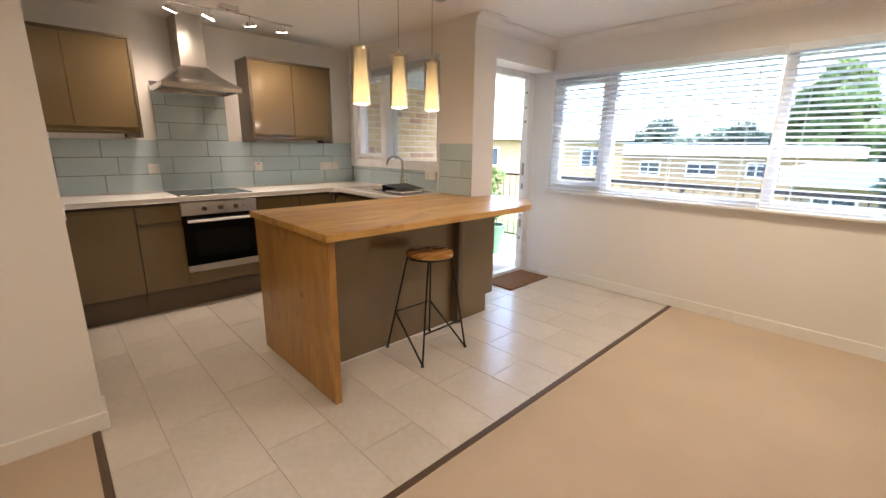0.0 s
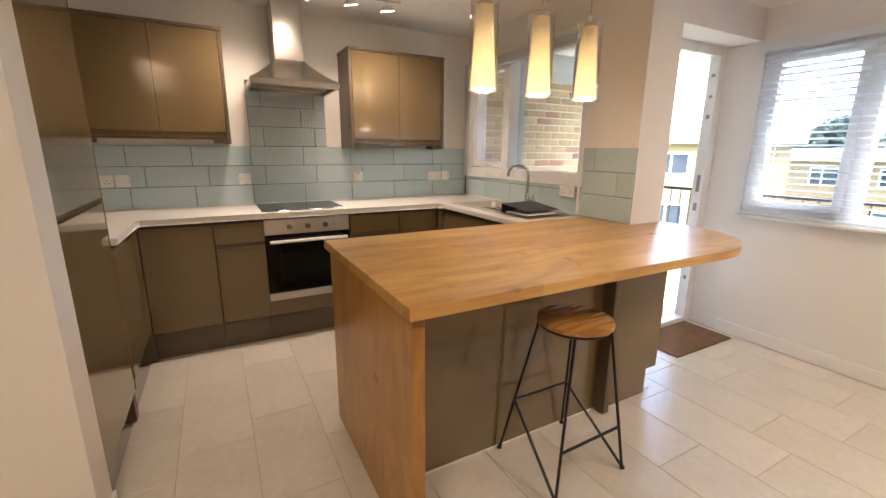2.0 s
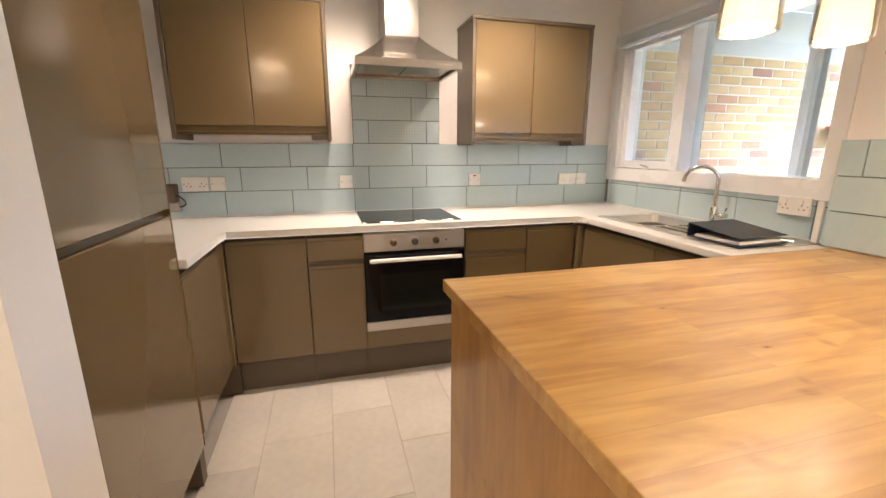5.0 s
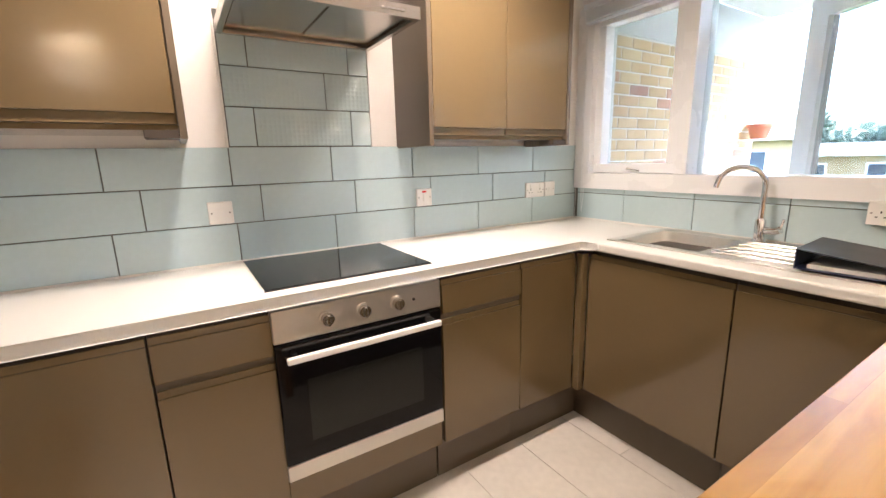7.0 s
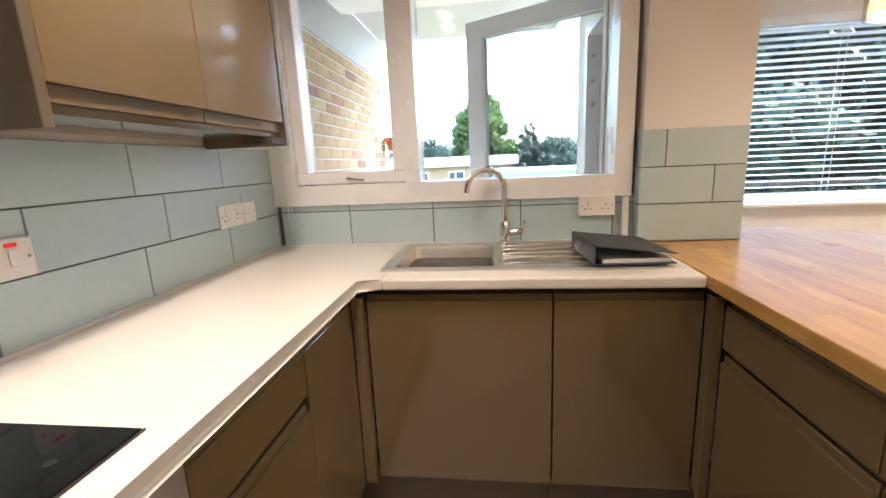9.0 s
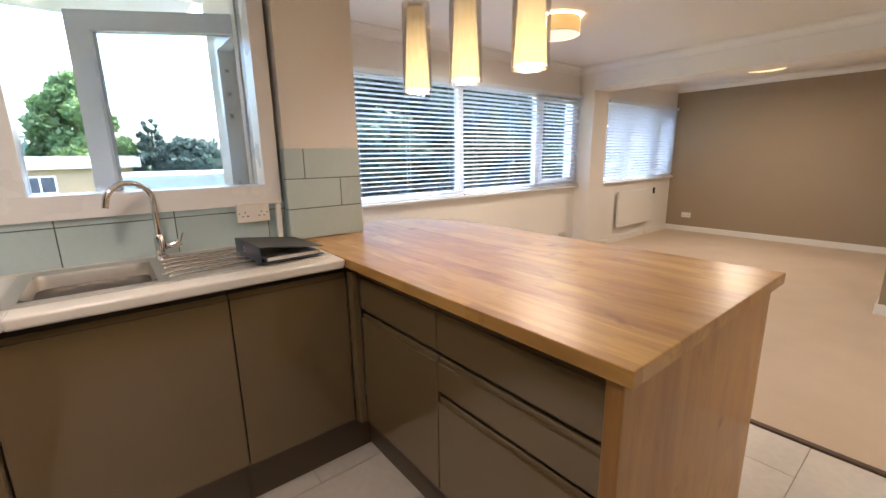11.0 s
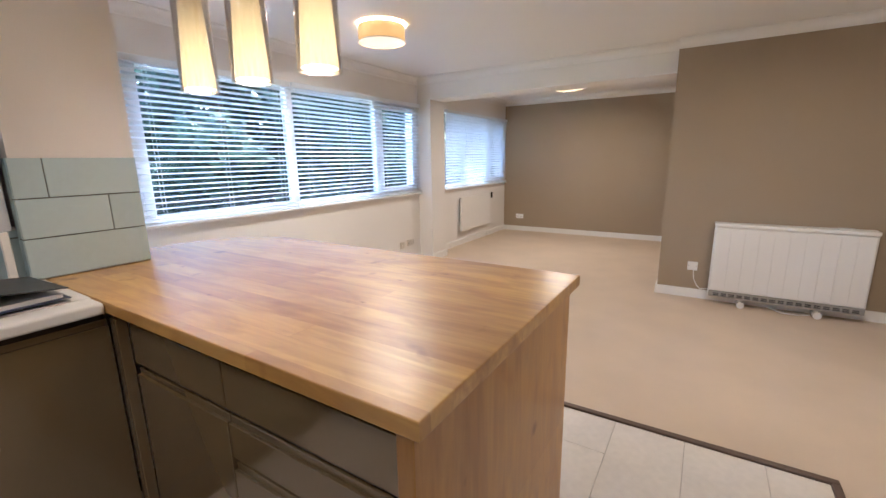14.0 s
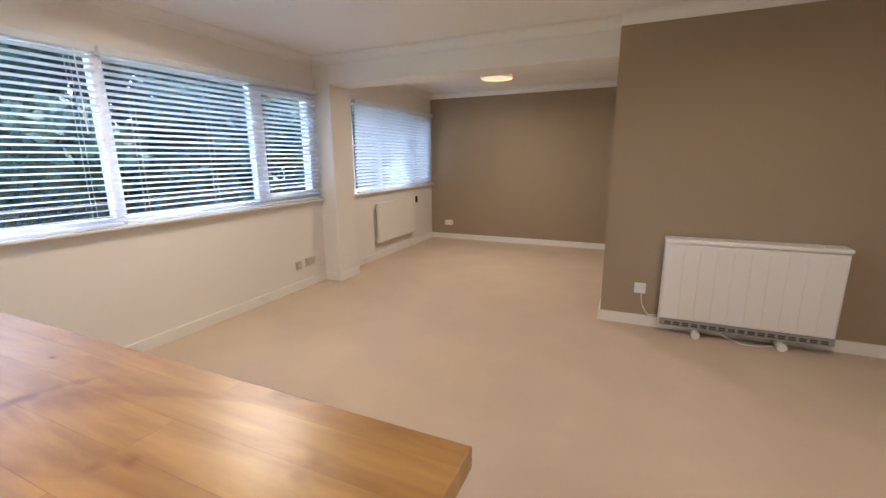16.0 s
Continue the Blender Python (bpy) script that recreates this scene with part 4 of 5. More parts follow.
# ---- sockets and switches ----
def plate(name, face, a, z, w, label, kind="socket", where=0.0, made=None):
    """A wall plate; a is its middle along the wall."""
    h = 0.086
    def bx(a0, a1, d0, d1, z0, z1, bev=0.0):
        if face == "n":
            return box(a0, a1, where - d1, where - d0, z0, z1, bev)
        if face == "s":
            return box(a0, a1, where + d0, where + d1, z0, z1, bev)
        return box(where - d1, where - d0, a0, a1, z0, z1, bev)
    at = {"n": (a, where, z), "s": (a, where, z), "e": (where, a, z)}[face]
    u = thing(name, at, label, "socket" if kind != "switch" else "switch")
    pl = part("face_plate", bx(a - w / 2, a + w / 2, 0.0, 0.011, z - h / 2, z + h / 2, 0.003), made or PLASTIC, u)
    if kind == "socket":
        offs = (0,) if w < 0.1 else (-0.036, 0.036)
        for o in offs:
            part("rocker", bx(a + o - 0.006, a + o + 0.006, 0.011, 0.0145, z + 0.012, z + 0.034, 0.001), PLASTIC, pl)
            for dx, dz, ww, hh in ((0, 0.004, 0.004, 0.008), (-0.011, -0.014, 0.0075, 0.004), (0.011, -0.014, 0.0075, 0.004)):
                part("pin_hole", bx(a + o + dx - ww / 2, a + o + dx + ww / 2, 0.0105, 0.0113, z + dz - hh / 2, z + dz + hh / 2), BLACK, pl)
    elif kind == "switch":
        part("rocker", bx(a - 0.009, a + 0.009, 0.011, 0.0155, z - 0.018, z + 0.018, 0.0015), PLASTIC, pl)
        part("neon", bx(a - 0.012, a + 0.012, 0.0105, 0.0128, z + 0.024, z + 0.033, 0.001), RED, pl, "red neon marker")
    else:
        part("outlet", bx(a - 0.012, a + 0.012, 0.011, 0.014, z - 0.012, z + 0.012, 0.001), PLASTIC, pl)
    for o in (-1, 1):
        part("screw", bx(a + o * (w / 2 - 0.012) - 0.003, a + o * (w / 2 - 0.012) + 0.003, 0.0105, 0.0118, z - 0.003, z + 0.003), GREY, pl)
    return u


TF = NY - 0.0085
plate("wall_socket", "n", 1.0, 1.160, 0.146, "white double socket on the sage tiles", where=TF)
plate("wall_switch", "n", 1.125, 1.160, 0.086, "white fused switch beside a double socket", "blank", TF)
plate("cooker_outlet", "n", 1.895, 1.158, 0.086, "white cable outlet plate on the sage tiles", "blank", TF)
plate("wall_switch", "n", 2.795, 1.157, 0.086, "white cooker switch with a red neon", "switch", TF)
plate("wall_socket", "n", 3.545, 1.15, 0.146, "white double socket near the window corner", where=TF)
plate("wall_switch", "n", 3.665, 1.15, 0.086, "white fused switch near the window corner", "blank", TF)
plate("wall_socket", "e", 4.437, 1.11, 0.146, "white double socket under the kitchen window", where=3.878)
plate("wall_socket", "e", 0.43, 0.27, 0.086, "grey metal aerial outlet low on the window wall", "blank", EX, STEELP)
plate("wall_socket", "e", 0.25, 0.285, 0.146, "grey metal double socket low on the window wall", where=EX, made=STEELP)
plate("wall_socket", "s", 4.78, 0.285, 0.146, "white double socket on the taupe wall", where=SY)
pg = thing("plug_adapter", (0.88, TF, 1.02), "brown plug adapter with a looped black cable", "plug")
part("adapter_body", box(0.85, 0.905, TF - 0.07, TF - 0.0005, 1.06, 1.165, 0.008, 2), STRIP, pg)
part("plug_cap", box(0.86, 0.91, TF - 0.06, TF - 0.0005, 1.0, 1.058, 0.006, 2), GREY, pg)
part("cable", tube([(0.90, TF - 0.05, 1.10), (0.925, TF - 0.06, 1.09), (0.945, TF - 0.05, 1.065), (0.945, TF - 0.04, 1.045), (0.925, TF - 0.04, 1.03), (0.905, TF - 0.04, 1.03)], 0.005, 8), BLACK, pg, "black looped cable")
hs = plate("heater_outlet", "s", 1.80, 0.322, 0.086, "white fused outlet with the heater's cable", "blank", BRY)
part("cable", tube([(1.79, BRY + 0.016, 0.302), (1.785, BRY + 0.022, 0.25), (1.78, BRY + 0.018, 0.2), (1.75, BRY + 0.03, 0.14), (1.72, BRY + 0.03, 0.11), (1.62, BRY + 0.03, 0.12)], 0.004, 8), PLASTIC, hs, "white flex")
plate("light_switch", "s", 0.83, 1.20, 0.086, "white light switch on the nib wall", "blank", NIBY - 0.012)
cov = thing("corner_trunking", (3.87, 4.31, 0.96), "white pipe cover in the window corner", "pipe cover")
part("cover", box(3.86, 3.876, 4.31, 4.335, CT + 0.004, 1.144, 0.003), TRIM, cov)

# ---- stool, mat, heater, radiator ----
st = thing("bar_stool", (2.93, 3.44, 0), "round wooden bar stool on black wire legs", "stool")
sc = (2.962, 3.422)
part("seat", lathe([(0.0, 0), (0.142, 0), (0.155, 0.006), (0.158, 0.014), (0.156, 0.025), (0.147, 0.030), (0.0, 0.031)], (*sc, 0.672), 48, False), SEAT, st, "round polished wood seat", True)
part("seat_ring", tube([(sc[0] + 0.143 * math.cos(radians(a)), sc[1] + 0.143 * math.sin(radians(a)), 0.668) for a in range(0, 361, 15)], 0.006, 8), IRON, st)
feet = {"fl": (2.75, 3.25), "fr": (3.155, 3.26), "bl": (2.75, 3.625), "br": (3.145, 3.625)}
tops = {k: (sc[0] + (v[0] - 2.95) * 0.52, sc[1] + (v[1] - 3.44) * 0.55) for k, v in feet.items()}
def on_leg(k, z):
    f = z / 0.67
    return (feet[k][0] + (tops[k][0] - feet[k][0]) * f, feet[k][1] + (tops[k][1] - feet[k][1]) * f, z)
for k in feet:
    part("leg", tube([on_leg(k, 0.006), on_leg(k, 0.67)], 0.0065, 10), IRON, st)
    part("foot", lathe([(0.007, 0), (0.011, 0.003), (0.011, 0.012), (0.006, 0.018)], (*feet[k], 0), 12), IRON, st)
part("footrest", tube([on_leg("bl", 0.27), on_leg("br", 0.27)], 0.0065, 10), IRON, st)
part("front_rail", tube([on_leg("fl", 0.21), on_leg("fr", 0.21)], 0.0065, 10), IRON, st)
part("brace", tube([on_leg("bl", 0.27), on_leg("fl", 0.012)], 0.0065, 10), IRON, st)
part("brace", tube([on_leg("br", 0.27), on_leg("fr", 0.012)], 0.0065, 10), IRON, st)

dm = thing("doormat", (4.68, 3.95, 0), "brown coir doormat inside the balcony door", "doormat")
part("mat", box(4.36, 5.02, 3.78, 4.15, 0.0, 0.014, 0.005, 2), COIR, dm)

ht = thing("storage_heater", (1.11, 0.17, 0), "white electric storage heater with a ribbed front", "heater")
hx0, hx1, hz0, hz1, hyf = 0.57, 1.655, 0.075, 0.766, 0.235
part("casing", box(hx0, hx1, BRY + 0.012, hyf - 0.012, hz0, hz1, 0.012, 3), HEAT, ht)
part("front_panel", box(hx0 + 0.012, hx1 - 0.012, hyf - 0.011, hyf + 0.003, hz0 + 0.07, hz1 - 0.035, 0.006, 2), HEAT, ht)
for k in range(9):
    x = hx0 + 0.12 + k * 0.105
    part("front_rib", box(x - 0.003, x + 0.003, hyf + 0.0035, hyf + 0.0065, hz0 + 0.085, hz1 - 0.06, 0.0014), HEAT, ht)
part("top_cap", box(hx0 - 0.004, hx1 + 0.004, BRY + 0.008, hyf + 0.004, hz1 - 0.028, hz1 + 0.004, 0.008, 2), HEAT, ht)
part("control_lid", box(hx0 + 0.14, hx0 + 0.24, BRY + 0.05, hyf - 0.03, hz1 + 0.004, hz1 + 0.013, 0.003), HEAT, ht)
gr = part("grille", box(hx0 + 0.006, hx1 - 0.006, hyf - 0.011, hyf + 0.002, hz0 + 0.012, hz0 + 0.066, 0.002), GREY, ht, "grey air grille")
for k in range(17):
    x = hx0 + 0.06 + 0.06 * k
    for dz in (0.028, 0.043):
        part("vent_slot", box(x - 0.021, x + 0.021, hyf + 0.0015, hyf + 0.0032, hz0 + dz - 0.005, hz0 + dz + 0.005, 0.0005), BLACK, gr)
for x in (0.862, 1.395):
    part("foot", tube([(x, BRY + 0.05, 0.036), (x, hyf + 0.02, 0.036)], 0.03, 16), HEAT, ht, smooth=True)
    part("foot_post", box(x - 0.02, x + 0.02, BRY + 0.06, hyf - 0.03, 0.05, hz0 + 0.004), HEAT, ht)
part("flex", tube([(1.28, hyf - 0.04, 0.1), (1.2, hyf, 0.05), (1.1, hyf + 0.01, 0.018), (0.98, hyf, 0.014), (0.9, hyf - 0.04, 0.02)], 0.004, 8), PLASTIC, ht)

rad = thing("radiator", (5.05, -1.58, 0.19), "white flat panel heater under the far window", "radiator")
part("panel", box(5.03, 5.064, -2.10, -1.045, 0.24, 0.787, 0.008, 2), HEAT, rad)
part("back_panel", box(5.065, 5.095, -2.06, -1.09, 0.26, 0.77, 0.004), HEAT, rad)
for y in (-1.25, -1.9):
    part("bracket", box(5.0955, EX, y - 0.02, y + 0.02, 0.28, 0.72), GREY, rad)
part("thermostat", box(5.085, EX - 0.0005, -2.30, -2.262, 0.68, 0.78, 0.004), BLACK, rad, "small black thermostat")

# ---- lamps ----
pend = thing("pendant_bar", (3.1, 3.82, CEIL_Z), "chrome ceiling bar carrying three pendant lamps", "pendant lamp")
part("ceiling_bar", box(2.64, 3.45, 3.805, 3.865, CEIL_Z - 0.03, CEIL_Z - 0.0005, 0.006, 2), CHROME, pend)
for k, (x, y) in enumerate(((2.735, 3.83), (3.043, 3.835), (3.348, 3.84))):
    z0 = 1.625
    p = thing("pendant_lamp", (x, y, z0), "lit pendant lamp, opal cone inside a clear glass sleeve", "pendant lamp", "pendants over the breakfast bar")
    part("cord", rod((x, y, z0 + 0.37), (x, y, CEIL_Z - 0.03), 0.0022, 6), GREY, p)
    part("cap", lathe([(0.0, 0.335), (0.034, 0.335), (0.034, 0.352), (0.008, 0.36), (0.008, 0.385), (0.0, 0.385)], (x, y, z0), 20, False), CHROME, p, smooth=True)
    part("cross_pin", rod((x - 0.062, y, z0 + 0.342), (x + 0.062, y, z0 + 0.342), 0.0025, 6), CHROME, p)
    part("opal_shade", lathe([(0.052, 0.012), (0.0535, 0.02), (0.036, 0.334), (0.033, 0.334), (0.049, 0.02)], (x, y, z0), 32, False), OPAL, p, "glowing opal glass cone", True)
    sl = part("glass_sleeve", lathe([(0.061, 0.0), (0.063, 0.002), (0.059, 0.352), (0.057, 0.352), (0.059, 0.004)], (x, y, z0), 32, False), CLEAR, p, "clear glass sleeve", True)
    sl.visible_shadow = False
    part("bulb", lathe([(0.0, 0.05), (0.02, 0.06), (0.028, 0.09), (0.02, 0.13), (0.012, 0.17), (0.012, 0.3)], (x, y, z0), 16, False), OPALHOT, p, smooth=True)
    lamp = new("pendant_light", bpy.data.lights.new("pendant_light", "POINT"))
    lamp.data.energy, lamp.data.color, lamp.data.shadow_soft_size = 0.2, WARM, 0.045
    lamp.location = (x, y, z0 + 0.03)


def drum(x, y, label, power):
    z = CEIL_Z - 0.132
    d = thing("ceiling_lamp", (x, y, z), label, "ceiling lamp", "drum ceiling lamps")
    part("drum_shade", lathe([(0.178, 0.0), (0.18, 0.0), (0.18, 0.115), (0.178, 0.115)], (x, y, z), 48, False), DRUM, d, "glowing fabric drum", True)
    part("rim", lathe([(0.181, 0.0), (0.1825, 0.0), (0.1825, 0.006), (0.181, 0.006)], (x, y, z - 0.001), 48, False), PLASTIC, d)
    df = part("diffuser", lathe([(0.0, 0.003), (0.177, 0.003), (0.177, 0.006), (0.0, 0.006)], (x, y, z), 48, False), DIFF, d, "glowing flat diffuser")
    df.visible_shadow = False
    part("ceiling_plate", lathe([(0.06, 0.0), (0.06, 0.03), (0.0, 0.03)], (x, y, CEIL_Z - 0.0305), 24), CHROME, d)
    part("stem", rod((x, y, z + 0.06), (x, y, CEIL_Z - 0.03), 0.008, 8), CHROME, d)
    lamp = new("drum_light", bpy.data.lights.new("drum_light", "AREA"))
    lamp.data.shape, lamp.data.size = "DISK", 0.34
    lamp.data.energy, lamp.data.color = power, (1.0, 0.76, 0.51)
    lamp.location = (x, y, z + 0.012)


drum(4.03, 1.975, "lit cream fabric drum lamp on the ceiling", 1.7)
drum(1.15, 2.0, "lit cream fabric drum lamp over the carpet by the hall", 1.4)
drum(3.465, -1.25, "lit cream fabric drum lamp beyond the beam", 1.7)

tr = thing("spotlight_bar", (2.42, 5.15, CEIL_Z), "chrome ceiling bar with four lit spotlights", "spotlight")
part("ceiling_box", box(2.345, 2.485, 5.11, 5.19, CEIL_Z - 0.035, CEIL_Z - 0.0005, 0.006, 2), CHROME, tr)
part("bar", tube([(1.97 + 0.096 * k, 5.155 + 0.03 * math.sin(k * 0.9), CEIL_Z - 0.045) for k in range(11)], 0.007, 8), CHROME, tr)
part("bar_post", rod((2.41, 5.15, CEIL_Z - 0.05), (2.41, 5.15, CEIL_Z - 0.03), 0.008, 8), CHROME, tr)
for x, dx, dy in ((2.03, -0.3, 0.3), (2.28, -0.35, 0.25), (2.575, 0.25, 0.25), (2.83, 0.2, 0.22)):
    d = Vector((dx, dy, -1.0)).normalized()
    a = Vector((x, 5.17, CEIL_Z - 0.085))
    part("swivel", rod((x, 5.165, CEIL_Z - 0.045), a, 0.005, 8), CHROME, tr)
    hd = part("spot_head", rod(a - d * 0.006, a + d * 0.024, 0.03, 24, 0.047), CHROME, tr, "chrome spot head", True)
    part("lens", rod(a + d * 0.0242, a + d * 0.0285, 0.043, 24), SPOT, hd, "lit spot lens")
    lamp = new("spot_light", bpy.data.lights.new("spot_light", "SPOT"))
    lamp.data.energy, lamp.data.color, lamp.data.spot_size, lamp.data.spot_blend, lamp.data.shadow_soft_size = 2.3, WARM, radians(130), 1.0, 0.06
    lamp.matrix_world = look(a + d * 0.035, a + d)

# ---- balcony and outside ----
struct("ground", wall_boxes([(-900, 900, -900, 900, -3.3, -3.0)]), GRASS, "green lawn reaching to the horizon", "ground")
struct("terrace", wall_boxes([(EX + 0.2, 6.55, -3.6, 4.25, -0.25, -0.06), (KX + 0.15, 6.55, 4.25, 5.94, -0.25, -0.06), (KX + 0.15, 4.2, 4.25, 4.3, -0.059, -0.02)]), SLAB, "pale paved balcony floor", "balcony")
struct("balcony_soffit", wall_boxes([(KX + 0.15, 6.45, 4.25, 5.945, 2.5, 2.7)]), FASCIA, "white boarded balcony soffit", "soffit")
bw = thing("balcony_wall", (5.3, 6.0, 0), "buff brick side wall of the balcony with some red bricks", "brick wall", kind="structure")
part("core", box(KX + 0.16, 6.45, 5.957, 6.2, -0.25, 2.13), MORTAR, bw, "pale mortar core")
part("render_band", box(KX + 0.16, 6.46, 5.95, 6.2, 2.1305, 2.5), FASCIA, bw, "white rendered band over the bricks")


def railing(name, pts, label):
    (xa, ya), (xb, yb) = pts
    f = thing(name, ((xa + xb) / 2, (ya + yb) / 2, -0.06), label, "railing")
    part("top_rail", rod((xa, ya, 0.98), (xb, yb, 0.98), 0.018, 8), IRON, f)
    part("bottom_rail", rod((xa, ya, 0.06), (xb, yb, 0.06), 0.014, 8), IRON, f)
    n = int(math.hypot(xb - xa, yb - ya) / 0.115)
    me = None
    for k in range(n + 1):
        x, y = xa + (xb - xa) * k / n, ya + (yb - ya) * k / n
        if k % 14 == 0:
            part("post", box(x - 0.02, x + 0.02, y - 0.02, y + 0.02, -0.06, 1.0), IRON, f)
        else:
            if me is None:
                b = part("bar", rod((x, y, 0.06), (x, y, 0.98), 0.007, 6), IRON, f)
                me, bx0, by0 = b.data, x, y
            else:
                b = new("bar", me)
                b.parent = f
                b.location = (x - bx0, y - by0, 0)
    return f


railing("railing", ((6.42, -3.5), (6.42, 5.9)), "black steel balcony railing with upright bars")

gp = thing("plant_pot", (5.6, 5.1, -0.06), "green glazed pot with a leafy shrub on the balcony", "potted plant")
part("pot", lathe([(0.0, 0), (0.13, 0), (0.19, 0.36), (0.205, 0.36), (0.205, 0.40), (0.175, 0.40), (0.165, 0.34), (0.0, 0.34)], (5.6, 5.1, -0.06), 28, False), POTG, gp, "green glazed pot", True)
wp = thing("wall_pot", (6.3, 5.88, 1.45), "terracotta half pot hung on the brick wall", "plant pot")
part("pot", lathe([(0.0, 0), (0.06, 0.0), (0.09, 0.1), (0.105, 0.1), (0.105, 0.13), (0.08, 0.13), (0.0, 0.11)], (6.3, 5.845, 1.45), 24, False), TERRA, wp, smooth=True)


def leaves(name, parent, material, blobs, count, size, seed, label="", needle=1.0):
    """A loose crown of small leaf blades spread through overlapping clumps."""
    rng = np.random.default_rng(seed)
    w = np.array([b[3] ** 2 for b in blobs])
    pick = rng.choice(len(blobs), count, p=w / w.sum())
    c = np.array([b[:3] for b in blobs])[pick]
    r = np.array([b[3] for b in blobs])[pick]
    d = rng.normal(size=(count, 3))
    d /= np.linalg.norm(d, axis=1)[:, None]
    p = c + d * (r * rng.uniform(0.45, 1.08, count) ** 0.7)[:, None] * np.array([1, 1, 0.8])
    u = rng.normal(size=(count, 3))
    u /= np.linalg.norm(u, axis=1)[:, None]
    v = np.cross(u, rng.normal(size=(count, 3)))
    v /= np.linalg.norm(v, axis=1)[:, None]
    s = (size * rng.uniform(0.6, 1.4, count))[:, None]
    verts = np.stack([p - u * s, p + v * s * 0.5 * needle, p + u * s, p - v * s * 0.5 * needle], 1).reshape(-1, 3)
    off = np.array(AT[parent.name])
    me = bpy.data.meshes.new(name)
    me.from_pydata((verts - off).tolist(), [], np.arange(count * 4).reshape(-1, 4).tolist())
    me.materials.append(material)
    ob = new(name, me)
    ob.parent = parent
    AT[ob.name] = Vector(off)
    return tagged(ob, label)


leaves("shrub", gp, LEAFG, [(5.6, 5.1, 0.55, 0.2), (5.55, 5.15, 0.8, 0.18), (5.62, 5.05, 1.0, 0.13)], 700, 0.035, 3)


def tree(at, height, spread, material, count, size, seed, label, conifer=False, low=0.25):
    rng = random.Random(seed)
    t = thing("tree", at, label, "tree", "trees beyond the balcony")
    x, y, z = at
    bm = tube([(x + rng.uniform(-0.1, 0.1) * k, y + rng.uniform(-0.1, 0.1) * k, z + height * 0.22 * k) for k in range(5)], 0.02 * height, 8)
    for v in bm.verts:
        f = max(0.15, 1 - (v.co.z - z) / height)
        v.co.x, v.co.y = x + (v.co.x - x) * (0.4 + 0.9 * f), y + (v.co.y - y) * (0.4 + 0.9 * f)
    part("trunk", bm, BARK, t)
    blobs = []
    n = 26
    for k in range(n):
        f = low + (1 - low) * (k + 0.5) / n
        a = k * 2.4 + rng.uniform(-0.4, 0.4)
        if conifer:
            rr = spread * (1.08 - f) ** 0.8 * rng.uniform(0.6, 1.1)
            br = spread * 0.33 * (1.15 - f)
        else:
            rr = spread * math.sin(math.pi * min(0.98, 0.12 + 0.86 * f)) ** 0.7 * rng.uniform(0.45, 1.0)
            br = spread * rng.uniform(0.24, 0.42)
        p = (x + rr * math.cos(a), y + rr * math.sin(a), z + height * f)
        blobs.append((*p, br))
        if k % 3 == 0:
            part("limb", rod((x, y, z + height * f * 0.8), p, 0.006 * height, 6, 0.002 * height), BARK, t)
    leaves("crown", t, material, blobs, count, size, seed, needle=0.5 if conifer else 1.0)
    return t


G = -3.0
for k, (x, y, h, s) in enumerate(((11.0, -0.9, 7.6, 2.2), (10.6, -3.4, 8.0, 2.3), (11.5, -6.0, 8.4, 2.6), (10.8, -8.8, 8.0, 2.6), (13.5, -2.2, 8.8, 2.8), (14.0, -7.2, 9.0, 3.0))):
    tree((x, y, G), h, s, LEAFD, 9000, 0.14, 20 + k, "tall dark evergreen close to the flats", False, 0.08)
tree((62.0, 6.4, G), 12.3, 4.0, LEAFG, 12000, 0.36, 41, "round green broadleaf tree beyond the flats")
tree((62.0, 0.0, G), 9.0, 3.4, LEAFB, 7000, 0.32, 42, "blue-green cedar beyond the flats", True)
for k, (x, y, h, s) in enumerate(((42, 42, 6.4, 4), (50, 36, 6.8, 4), (54, 29, 6.2, 4), (58, 22, 6.9, 4), (36, 48, 6.4, 4), (60, 14, 6.2, 4), (61, -4, 6.2, 4), (30, 54, 6.6, 4))):
    tree((x, y, G), h, s, LEAFB, 4500, 0.36, 60 + k, "far tree over the roofs", False, 0.3)
hl = thing("far_woods", (300, 150, G), "line of far wooded hills", "woods", kind="stuff")
leaves("woodland", hl, LEAFB, [(260 + 40 * math.sin(k), -200 + 26 * k, G + 3 + 2 * math.sin(k * 1.7), 16) for k in range(22)], 7000, 2.2, 9)


